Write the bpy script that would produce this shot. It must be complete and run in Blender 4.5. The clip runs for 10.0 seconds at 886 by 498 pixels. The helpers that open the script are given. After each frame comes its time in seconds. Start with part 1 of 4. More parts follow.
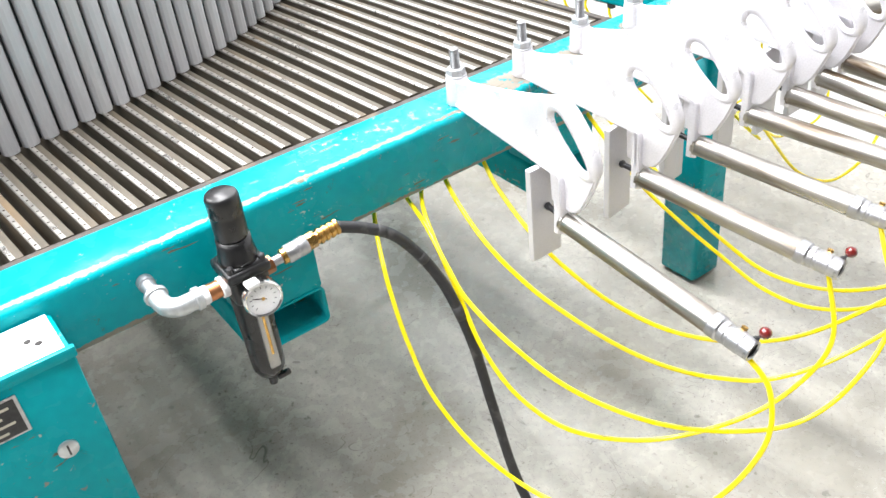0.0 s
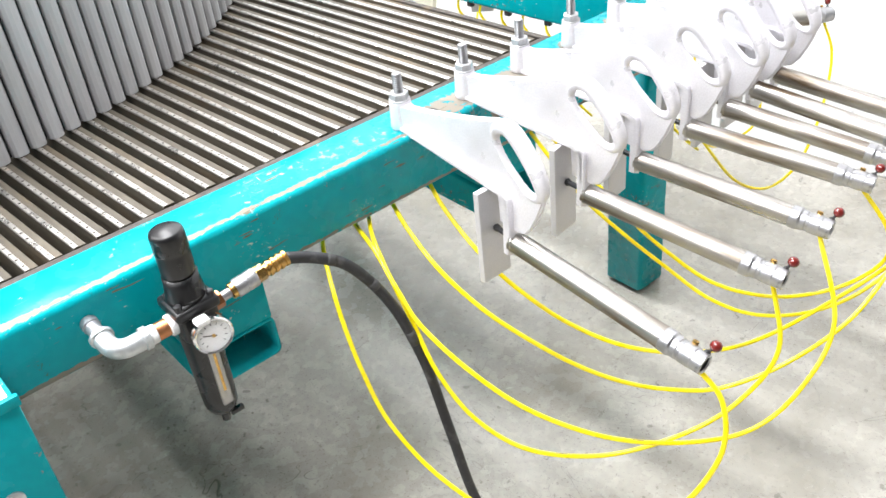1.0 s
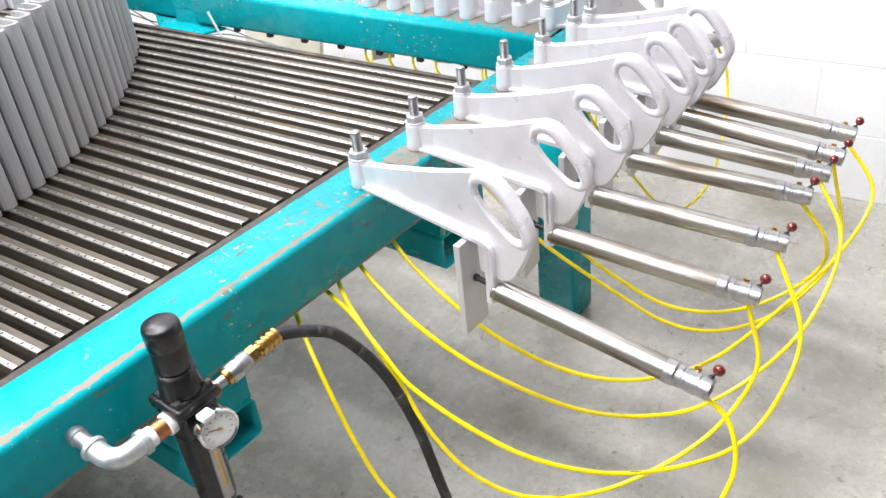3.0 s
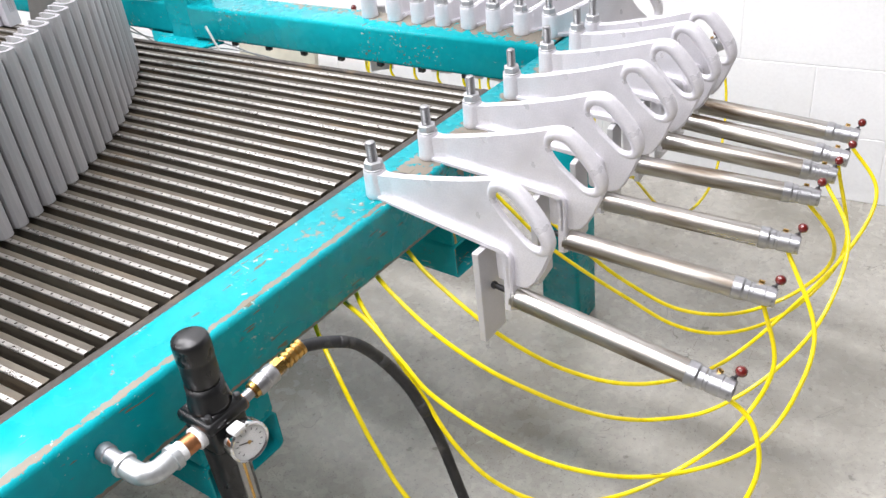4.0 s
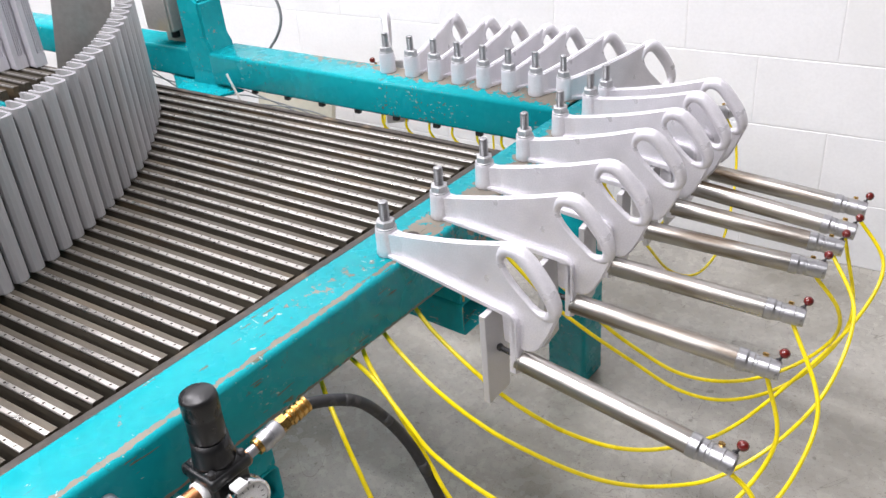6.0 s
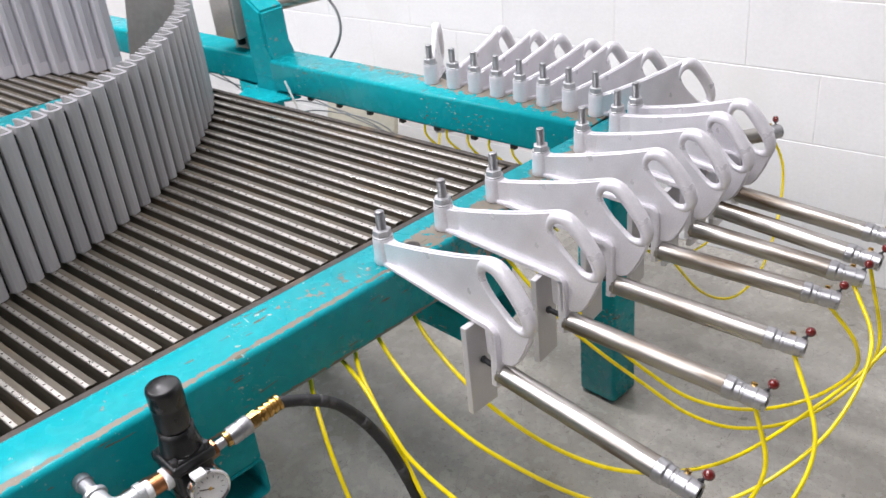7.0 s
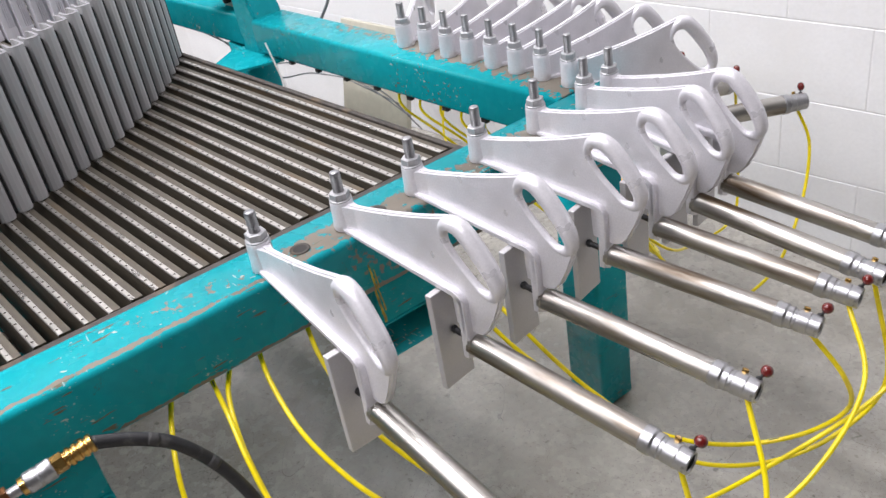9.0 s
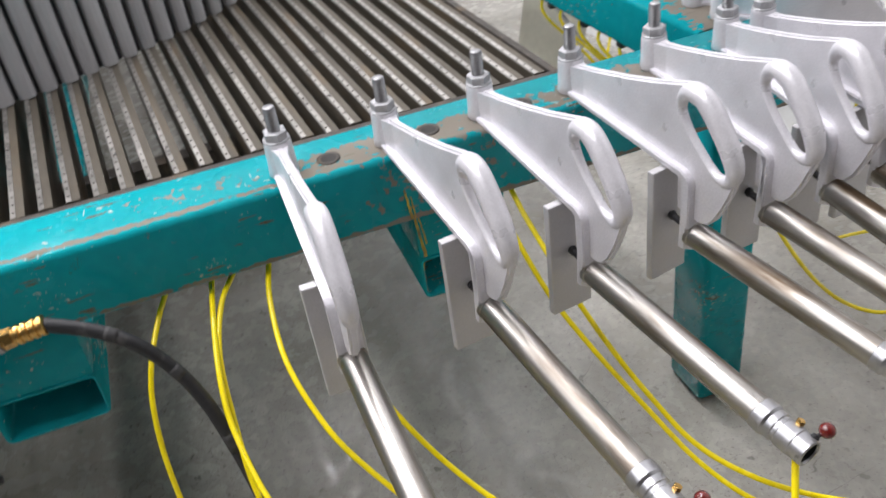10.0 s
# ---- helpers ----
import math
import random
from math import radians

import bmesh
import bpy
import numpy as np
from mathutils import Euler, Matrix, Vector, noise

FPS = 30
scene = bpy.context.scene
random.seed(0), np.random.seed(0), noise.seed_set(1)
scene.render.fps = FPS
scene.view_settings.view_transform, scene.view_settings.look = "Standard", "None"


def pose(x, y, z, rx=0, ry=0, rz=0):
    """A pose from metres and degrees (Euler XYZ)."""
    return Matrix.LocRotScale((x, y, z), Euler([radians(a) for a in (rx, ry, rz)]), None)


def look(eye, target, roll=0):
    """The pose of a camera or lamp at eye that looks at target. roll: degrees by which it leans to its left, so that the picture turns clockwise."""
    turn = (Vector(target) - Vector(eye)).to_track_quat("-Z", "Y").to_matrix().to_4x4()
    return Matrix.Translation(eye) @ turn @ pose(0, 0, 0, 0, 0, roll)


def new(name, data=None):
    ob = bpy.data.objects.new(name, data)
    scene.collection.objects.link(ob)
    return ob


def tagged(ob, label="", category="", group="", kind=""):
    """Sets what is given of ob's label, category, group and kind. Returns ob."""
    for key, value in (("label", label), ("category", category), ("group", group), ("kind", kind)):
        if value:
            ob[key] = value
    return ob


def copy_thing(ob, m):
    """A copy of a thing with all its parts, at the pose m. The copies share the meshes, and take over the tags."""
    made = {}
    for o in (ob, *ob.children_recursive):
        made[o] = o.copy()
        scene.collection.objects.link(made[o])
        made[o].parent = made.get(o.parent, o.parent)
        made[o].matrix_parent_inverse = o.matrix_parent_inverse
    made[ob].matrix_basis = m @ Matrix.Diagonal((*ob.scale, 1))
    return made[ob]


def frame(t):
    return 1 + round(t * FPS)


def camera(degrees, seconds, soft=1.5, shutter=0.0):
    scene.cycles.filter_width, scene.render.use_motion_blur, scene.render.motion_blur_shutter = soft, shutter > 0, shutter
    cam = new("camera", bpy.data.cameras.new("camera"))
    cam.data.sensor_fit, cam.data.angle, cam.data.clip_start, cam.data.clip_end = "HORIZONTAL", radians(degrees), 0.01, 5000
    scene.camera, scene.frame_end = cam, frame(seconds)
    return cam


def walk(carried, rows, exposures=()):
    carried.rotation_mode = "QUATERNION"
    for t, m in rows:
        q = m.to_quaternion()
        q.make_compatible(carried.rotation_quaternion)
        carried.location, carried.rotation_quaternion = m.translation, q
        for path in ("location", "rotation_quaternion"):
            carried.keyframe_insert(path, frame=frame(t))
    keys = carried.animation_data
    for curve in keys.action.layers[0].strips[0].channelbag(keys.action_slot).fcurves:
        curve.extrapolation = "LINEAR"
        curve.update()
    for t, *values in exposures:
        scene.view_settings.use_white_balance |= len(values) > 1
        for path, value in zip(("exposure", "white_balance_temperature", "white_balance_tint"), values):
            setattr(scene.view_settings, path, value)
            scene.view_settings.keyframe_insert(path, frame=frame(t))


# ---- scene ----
cam = camera(53.2, 10.0, 1.45, 0.3)
PATH = [
    (0, (1.0991, 0.0670, 1.3290), (-0.2759, 0.9484, 0.1760), -6.90),
    (0.5, (1.0913, 0.0698, 1.3350), (-0.2525, 1.0003, 0.1830), -6.80),
    (1, (1.0812, 0.0688, 1.3430), (-0.2241, 1.0618, 0.1980), -6.60),
    (1.5, (1.0670, 0.0672, 1.3490), (-0.2021, 1.1209, 0.2170), -6.60),
    (2, (1.0215, 0.0457, 1.3590), (-0.1828, 1.1722, 0.2270), -6.10),
    (2.5, (0.9703, 0.0067, 1.3650), (-0.1583, 1.2149, 0.2400), -5.70),
    (4, (0.8932, -0.0599, 1.3730), (-0.1825, 1.2244, 0.2810), -7.00),
    (4.5, (0.8950, -0.0621, 1.3790), (-0.1768, 1.2309, 0.2940), -5.90),
    (5, (0.8903, -0.0586, 1.3890), (-0.1931, 1.2486, 0.3300), -5.00),
    (5.5, (0.8850, -0.0620, 1.4010), (-0.2053, 1.2569, 0.3660), -4.50),
    (5.7, (0.8858, -0.0641, 1.4040), (-0.2099, 1.2614, 0.3820), -4.60),
    (6.8, (0.9996, 0.0178, 1.4120), (-0.2522, 1.2305, 0.4320), -6.20),
    (7, (1.0425, 0.0446, 1.4130), (-0.2599, 1.2041, 0.4340), -6.30),
    (7.5, (1.1190, 0.0951, 1.4020), (-0.2487, 1.1568, 0.4000), -5.50),
    (8, (1.1442, 0.1549, 1.3980), (-0.2495, 1.1689, 0.3850), -7.10),
    (8.5, (1.1202, 0.2649, 1.3770), (-0.2764, 1.2792, 0.3660), -8.40),
    (9, (1.0742, 0.4354, 1.3370), (-0.3595, 1.3520, 0.2860), -10.10),
    (9.5, (1.0369, 0.5628, 1.2970), (-0.4721, 1.3121, 0.2190), -9.80),
    (10, (1.0293, 0.7154, 1.2460), (-0.5402, 1.1371, 0.0810), -8.60),
]
walk(cam, [(t, look(eye, target, roll)) for t, eye, target, roll in PATH],
     exposures=[(0.0, 0.98, 6500, 11), (1.0, 0.81, 6500, 11), (2.5, 0.43, 6500, 13), (4.0, 0.17, 6500, 15), (5.5, -0.03, 6500, 17), (7.0, -0.24, 6500, 17), (9.0, -0.29, 6500, 17), (10.0, -0.34, 6500, 15)])

# ---- world and light ----
world = bpy.data.worlds.new("world")
scene.world = world
world.use_nodes = True
world.node_tree.nodes["Background"].inputs[0].default_value = (0.8, 0.9, 1.0, 1)
world.node_tree.nodes["Background"].inputs[1].default_value = 0.25
CEIL = 4.3
LIGHTS = [(x, y) for x in (-3.4, -1.5) for y in (-3.9, -1.6, 1.0)] + [(0.5, -3.6), (0.75, -0.7), (-0.3, 0.3)]
LAMP_POWER = 70.0


# ---- materials ----
def mat(name, color, rough=0.5, metal=0.0, grain=0.0, grain_scale=200.0, stain=None, stain_scale=8.0, stain_lo=0.55,
        stain_hi=0.7, bump=0.0, bump_scale=300.0, coat=0.0, spec=0.5, per_piece=0.0, rough_var=0.1, stain_rough=None, stretch=None,
        stain_metal=None):
    """Colour with fine grain, one layer of shaped stains, roughness variation and bump, all in metres."""
    m = bpy.data.materials.new(name)
    m.use_nodes = True
    nt = m.node_tree
    n, l = nt.nodes, nt.links
    b = n["Principled BSDF"]
    b.inputs["Roughness"].default_value = rough
    b.inputs["Metallic"].default_value = metal
    b.inputs["Coat Weight"].default_value = coat
    b.inputs["Coat Roughness"].default_value = 0.12
    b.inputs["Specular IOR Level"].default_value = spec
    co = n.new("ShaderNodeTexCoord")
    src = co.outputs["Object"]
    if per_piece:
        # every piece takes its own stretch of the texture
        rn = n.new("ShaderNodeObjectInfo")
        sc = n.new("ShaderNodeVectorMath")
        sc.operation = "MULTIPLY_ADD"
        l.new(rn.outputs["Random"], sc.inputs[0])
        sc.inputs[1].default_value = (37.0, 53.0, 71.0)
        l.new(src, sc.inputs[2])
        src = sc.outputs[0]
    if stretch:
        mp = n.new("ShaderNodeMapping")
        mp.inputs["Scale"].default_value = stretch
        l.new(src, mp.inputs["Vector"])
        src = mp.outputs["Vector"]

    def noise_tex(scale, detail=4.0):
        t = n.new("ShaderNodeTexNoise")
        t.inputs["Scale"].default_value = scale
        t.inputs["Detail"].default_value = detail
        l.new(src, t.inputs["Vector"])
        return t.outputs["Fac"]

    def ramp(fac, lo, hi, a, c):
        r = n.new("ShaderNodeMapRange")
        r.inputs["From Min"].default_value, r.inputs["From Max"].default_value = lo, hi
        r.inputs["To Min"].default_value, r.inputs["To Max"].default_value = a, c
        l.new(fac, r.inputs["Value"])
        return r.outputs["Result"]

    def mix(fac, a, c, mode="MIX"):
        x = n.new("ShaderNodeMix")
        x.data_type, x.blend_type = "RGBA", mode
        for sock, v in ((0, fac), (6, a), (7, c)):
            if hasattr(v, "is_output"):
                l.new(v, x.inputs[sock])
            else:
                x.inputs[sock].default_value = v if sock == 0 else (*v, 1) if len(v) == 3 else v
        return x.outputs[2]

    out = (*color, 1)
    if grain:
        g = ramp(noise_tex(grain_scale), 0.3, 0.7, 1 - grain, 1 + grain * 0.6)
        c = n.new("ShaderNodeCombineColor")
        for i in range(3):
            l.new(g, c.inputs[i])
        out = mix(1.0, color, c.outputs[0], "MULTIPLY")
        g2 = ramp(noise_tex(grain_scale * 0.06, 3.0), 0.3, 0.7, 1 - grain * 0.7, 1 + grain * 0.5)
        c2 = n.new("ShaderNodeCombineColor")
        for i in range(3):
            l.new(g2, c2.inputs[i])
        out = mix(1.0, out, c2.outputs[0], "MULTIPLY")
    if per_piece:
        oi = n.new("ShaderNodeObjectInfo")
        v = ramp(oi.outputs["Random"], 0, 1, 1 - per_piece, 1 + per_piece)
        c = n.new("ShaderNodeCombineColor")
        for i in range(3):
            l.new(v, c.inputs[i])
        out = mix(1.0, out, c.outputs[0], "MULTIPLY")
    r_out = ramp(noise_tex(25.0, 3.0), 0.3, 0.7, max(rough - rough_var, 0.02), rough + rough_var)
    if stain:
        s = ramp(noise_tex(stain_scale, 8.0), stain_lo, stain_hi, 0, 1)
        out = mix(s, out, stain)
        if stain_rough is not None:
            x = n.new("ShaderNodeMix")
            l.new(s, x.inputs[0])
            l.new(r_out, x.inputs[2])
            x.inputs[3].default_value = stain_rough
            r_out = x.outputs[0]
        if stain_metal is not None:
            x = n.new("ShaderNodeMix")
            l.new(s, x.inputs[0])
            x.inputs[2].default_value = metal
            x.inputs[3].default_value = stain_metal
            l.new(x.outputs[0], b.inputs["Metallic"])
    if hasattr(out, "is_output"):
        l.new(out, b.inputs["Base Color"])
    else:
        b.inputs["Base Color"].default_value = out
    l.new(r_out, b.inputs["Roughness"])
    if bump:
        bp = n.new("ShaderNodeBump")
        bp.inputs["Strength"].default_value = bump
        bp.inputs["Distance"].default_value = 0.002
        l.new(noise_tex(bump_scale, 6.0), bp.inputs["Height"])
        l.new(bp.outputs["Normal"], b.inputs["Normal"])
    m["kit"] = name
    return m


def teal_paint(name, edges):
    """Glossy teal enamel, chipped to primer and bare grey along given edge lines: (axis a, value, reach, axis b, value, reach)."""
    m = mat(name, (0.0, 0.315, 0.36), rough=0.25, grain=0.07, grain_scale=60, coat=0.0, bump=0.04, bump_scale=40, spec=0.11)
    nt = m.node_tree
    n, l = nt.nodes, nt.links
    b = n["Principled BSDF"]
    base = b.inputs["Base Color"].links[0].from_socket
    co = n.new("ShaderNodeNewGeometry")
    sep = n.new("ShaderNodeSeparateXYZ")
    l.new(co.outputs["Position"], sep.inputs[0])

    def math_node(op, a, c=0.0):
        x = n.new("ShaderNodeMath")
        x.operation = op
        for i, v in enumerate((a, c)):
            if hasattr(v, "is_output"):
                l.new(v, x.inputs[i])
            else:
                x.inputs[i].default_value = v
        return x.outputs[0]

    near = None
    for ax, va, ra, bx, vb, rb in edges:
        da = math_node("ABSOLUTE", math_node("SUBTRACT", sep.outputs[ax], va))
        db = math_node("ABSOLUTE", math_node("SUBTRACT", sep.outputs[bx], vb))
        d = math_node("MAXIMUM", math_node("DIVIDE", da, ra), math_node("DIVIDE", db, rb))
        e = math_node("MAXIMUM", math_node("SUBTRACT", 1.0, d), 0.0)
        near = e if near is None else math_node("MAXIMUM", near, e)
    t = n.new("ShaderNodeTexNoise")
    t.inputs["Scale"].default_value = 62.0
    t.inputs["Detail"].default_value = 9.0
    t.inputs["Roughness"].default_value = 0.62
    l.new(co.outputs["Position"], t.inputs["Vector"])
    t2 = n.new("ShaderNodeTexNoise")
    t2.inputs["Scale"].default_value = 5.0
    l.new(co.outputs["Position"], t2.inputs["Vector"])
    amount = math_node("ADD", math_node("ADD", t.outputs["Fac"], math_node("MULTIPLY", t2.outputs["Fac"], 0.70)),
                       math_node("MULTIPLY", math_node("MINIMUM", near, 0.75), 0.52) if near is not None else 0.0)
    r = n.new("ShaderNodeMapRange")
    r.inputs["From Min"].default_value, r.inputs["From Max"].default_value = 1.085, 1.10
    l.new(amount, r.inputs["Value"])
    x = n.new("ShaderNodeMix")
    x.data_type = "RGBA"
    l.new(r.outputs["Result"], x.inputs[0])
    l.new(base, x.inputs[6])
    c2 = n.new("ShaderNodeMix")
    c2.data_type = "RGBA"
    l.new(t2.outputs["Fac"], c2.inputs[0])
    c2.inputs[6].default_value = (0.13, 0.10, 0.07, 1)
    c2.inputs[7].default_value = (0.33, 0.31, 0.27, 1)
    l.new(c2.outputs[2], x.inputs[7])
    l.new(x.outputs[2], b.inputs["Base Color"])
    # small pale flecks and short rubs, thicker in some stretches
    over = x.outputs[2]
    for stretch, lo, hi, color in (((120, 80, 120), 0.868, 0.885, (0.42, 0.47, 0.42)), ((170, 22, 170), 0.835, 0.855, (0.13, 0.12, 0.08)), ((45, 210, 210), 0.875, 0.89, (0.30, 0.46, 0.46))):
        mp = n.new("ShaderNodeMapping")
        mp.inputs["Scale"].default_value = stretch
        l.new(co.outputs["Position"], mp.inputs["Vector"])
        tf = n.new("ShaderNodeTexNoise")
        tf.inputs["Scale"].default_value, tf.inputs["Detail"].default_value = 1.0, 3.0
        l.new(mp.outputs["Vector"], tf.inputs["Vector"])
        tg = n.new("ShaderNodeTexNoise")
        tg.inputs["Scale"].default_value = 9.0
        l.new(co.outputs["Position"], tg.inputs["Vector"])
        am = math_node("ADD", tf.outputs["Fac"], math_node("MULTIPLY", math_node("SUBTRACT", tg.outputs["Fac"], 0.30), 0.6))
        rf = n.new("ShaderNodeMapRange")
        rf.inputs["From Min"].default_value, rf.inputs["From Max"].default_value = lo, hi
        l.new(am, rf.inputs["Value"])
        xf = n.new("ShaderNodeMix")
        xf.data_type = "RGBA"
        l.new(rf.outputs["Result"], xf.inputs[0])
        l.new(over, xf.inputs[6])
        xf.inputs[7].default_value = (*color, 1)
        over = xf.outputs[2]
    # fine dark scratches
    w = n.new("ShaderNodeTexNoise")
    w.inputs["Scale"].default_value = 14.0
    w.inputs["Detail"].default_value = 5.0
    w.inputs["Distortion"].default_value = 2.2
    l.new(co.outputs["Position"], w.inputs["Vector"])
    band = math_node("ABSOLUTE", math_node("SUBTRACT", w.outputs["Fac"], 0.69))
    r2 = n.new("ShaderNodeMapRange")
    r2.inputs["From Min"].default_value, r2.inputs["From Max"].default_value = 0.004, 0.0
    l.new(band, r2.inputs["Value"])
    y = n.new("ShaderNodeMix")
    y.data_type = "RGBA"
    l.new(r2.outputs["Result"], y.inputs[0])
    l.new(over, y.inputs[6])
    y.inputs[7].default_value = (0.05, 0.12, 0.05, 1)
    l.new(y.outputs[2], b.inputs["Base Color"])
    rr = n.new("ShaderNodeMix")
    l.new(r.outputs["Result"], rr.inputs[0])
    l.new(b.inputs["Roughness"].links[0].from_socket, rr.inputs[2])
    rr.inputs[3].default_value = 0.7
    l.new(rr.outputs[0], b.inputs["Roughness"])
    bp = n.new("ShaderNodeBump")
    bp.inputs["Strength"].default_value = 0.5
    bp.inputs["Distance"].default_value = 0.0012
    bp.invert = True
    l.new(r.outputs["Result"], bp.inputs["Height"])
    l.new(b.inputs["Normal"].links[0].from_socket, bp.inputs["Normal"])
    l.new(bp.outputs["Normal"], b.inputs["Normal"])
    return m


TOP = 0.715          # top of the front beam
BW = 0.102           # beam width
TOP2 = 0.713         # top of the rear beam
A2 = radians(4.4)    # the rear beam and the grate bars lie a little askew
M_TEAL = teal_paint("teal enamel", [(0, BW - 0.0125, 0.0095, 2, TOP, 0.006), (0, BW, 0.004, 2, TOP - BW + 0.006, 0.008), (0, 0.066, 0.042, 1, 1.06, 0.55)])
M_TEAL_REAR = teal_paint("teal enamel rear", [(0, -0.25, 0.80, 1, 1.466, 0.070)])
M_TEAL_BACK = teal_paint("teal enamel plain", [])
M_CAST = mat("silver painted casting", (0.735, 0.72, 0.755), rough=0.34, metal=0.28, grain=0.07, grain_scale=350, bump=0.25, bump_scale=420, rough_var=0.08,
             stain=(0.55, 0.54, 0.56), stain_scale=9, stain_lo=0.55, stain_hi=0.95)
M_PLATE = mat("grey painted plate", (0.55, 0.54, 0.55), rough=0.5, metal=0.2, grain=0.05, grain_scale=300, bump=0.12, bump_scale=300)
M_ZINC = mat("zinc plated steel", (0.42, 0.42, 0.44), rough=0.42, metal=0.85, grain=0.14, grain_scale=400, bump=0.1, bump_scale=500)
M_NUT = mat("dull plated nut", (0.46, 0.46, 0.475), rough=0.5, metal=0.4, grain=0.12, grain_scale=300, bump=0.1, bump_scale=500)
M_STUD = mat("threaded steel", (0.38, 0.38, 0.39), rough=0.42, metal=0.9, grain=0.15, grain_scale=500)
M_TUBE = mat("polished steel tube", (0.46, 0.44, 0.41), rough=0.32, metal=1.0, grain=0.07, grain_scale=60, stain=(0.13, 0.09, 0.055), stain_scale=45,
             stain_lo=0.47, stain_hi=0.68, stain_rough=0.6, rough_var=0.07, bump=0.02, bump_scale=220, stretch=(0.12, 1, 1), per_piece=0.07)
M_ALU = mat("machined aluminium fitting", (0.45, 0.45, 0.465), rough=0.40, metal=1.0, grain=0.12, grain_scale=160, stain=(0.28, 0.28, 0.28),
            stain_scale=60, stain_lo=0.6, stain_hi=0.66, stain_rough=0.55)
M_RED = mat("dark red plastic ball", (0.12, 0.008, 0.006), rough=0.22, coat=0.4, grain=0.05)
M_BRASS = mat("brass", (0.62, 0.38, 0.12), rough=0.28, metal=1.0, grain=0.15, grain_scale=150)
M_COPPER = mat("copper bushing", (0.50, 0.22, 0.10), rough=0.35, metal=1.0, grain=0.15, grain_scale=150)
M_GALV = mat("galvanised pipe", (0.55, 0.57, 0.58), rough=0.42, metal=0.75, grain=0.2, grain_scale=90, bump=0.3, bump_scale=160)
M_CHROME = mat("chrome", (0.75, 0.75, 0.76), rough=0.10, metal=1.0, grain=0.03, rough_var=0.04)
M_TAPE = mat("white thread tape", (0.8, 0.8, 0.8), rough=0.6, grain=0.05)
M_BLACK = mat("black plastic", (0.008, 0.008, 0.009), rough=0.30, grain=0.2, grain_scale=120, bump=0.05, bump_scale=300, stain=(0.03, 0.027, 0.024), stain_scale=18, stain_lo=0.6, stain_hi=0.8)
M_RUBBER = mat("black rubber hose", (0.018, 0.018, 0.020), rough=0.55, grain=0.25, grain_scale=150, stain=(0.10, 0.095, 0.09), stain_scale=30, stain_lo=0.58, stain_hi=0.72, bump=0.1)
M_SCUFF = mat("scuffed rubber", (0.045, 0.044, 0.044), rough=0.65, grain=0.35, grain_scale=120)
M_YELLOW = mat("yellow polyurethane hose", (0.95, 0.76, 0.0), rough=0.30, grain=0.06, grain_scale=60, coat=0.2)
M_PRINT = mat("hose print", (0.05, 0.05, 0.03), rough=0.6)
M_BARTOP = mat("worn bright bar face", (0.47, 0.45, 0.42), rough=0.34, metal=0.85, grain=0.08, grain_scale=160, stain=(0.26, 0.18, 0.10), stain_scale=14,
               stain_lo=0.70, stain_hi=0.85, stain_rough=0.6, per_piece=0.09, stain_metal=0.4)
M_BAR = mat("rolled bar steel", (0.093, 0.080, 0.061), rough=0.50, metal=0.25, grain=0.16, grain_scale=150, spec=0.35, stain=(0.13, 0.088, 0.046), stain_scale=16,
            stain_lo=0.56, stain_hi=0.80, stain_rough=0.75, per_piece=0.15, stretch=(0.25, 1, 1), stain_metal=0.1)
# near-black colour that stands for the shade down holes and slots
M_HOLE_SHADE = mat("painted hole shade", (0.02, 0.018, 0.016), rough=0.8)
M_ANGLE = mat("blackened angle iron", (0.060, 0.052, 0.045), rough=0.6, metal=0.4, grain=0.25, grain_scale=120, stain=(0.12, 0.09, 0.06), stain_scale=20, bump=0.1)
M_SLAT = mat("grey anodised slat", (0.465, 0.46, 0.47), rough=0.46, metal=0.18, grain=0.015, grain_scale=200, per_piece=0.13, stretch=(1, 1, 0.12),
             stain=(0.43, 0.425, 0.42), stain_scale=10, stain_lo=0.5, stain_hi=0.8)
# near-black colour for the shade between the slats and inside them
M_SLAT_SHADE = mat("painted slat shade", (0.020, 0.020, 0.022), rough=0.6, grain=0.15)
M_SLATEND = mat("sawn slat end", (0.25, 0.245, 0.26), rough=0.45, metal=0.3, grain=0.12, grain_scale=300)
M_SLAT2 = mat("pale ribbed slat", (0.62, 0.61, 0.65), rough=0.42, metal=0.3, grain=0.05, grain_scale=260, per_piece=0.08, stretch=(1, 1, 0.12))
M_FLOOR = mat("polished concrete", (0.415, 0.396, 0.354), rough=0.25, grain=0.13, grain_scale=70, stain=(0.23, 0.215, 0.18), stain_scale=2.6, stain_lo=0.44,
              stain_hi=0.68, bump=0.05, bump_scale=60, rough_var=0.12, spec=0.6)
M_WALL = mat("white painted block", (0.87, 0.875, 0.885), rough=0.55, grain=0.03, grain_scale=120, bump=0.25, bump_scale=140, stain=(0.80, 0.80, 0.79), stain_scale=3.0,
             stain_lo=0.55, stain_hi=0.85, per_piece=0.012)
M_MORTAR = mat("painted mortar", (0.85, 0.85, 0.855), rough=0.65, grain=0.05)
M_HALL = mat("grey hall wall", (0.13, 0.13, 0.13), rough=0.7, grain=0.08, grain_scale=6)
M_CEIL = mat("mid-grey ceiling sheet", (0.42, 0.42, 0.42), rough=0.7, grain=0.05, grain_scale=8)
M_WHITE = mat("white panel", (0.80, 0.80, 0.78), rough=0.4, grain=0.03, stain=(0.55, 0.50, 0.42), stain_scale=25, stain_lo=0.62, stain_hi=0.75)
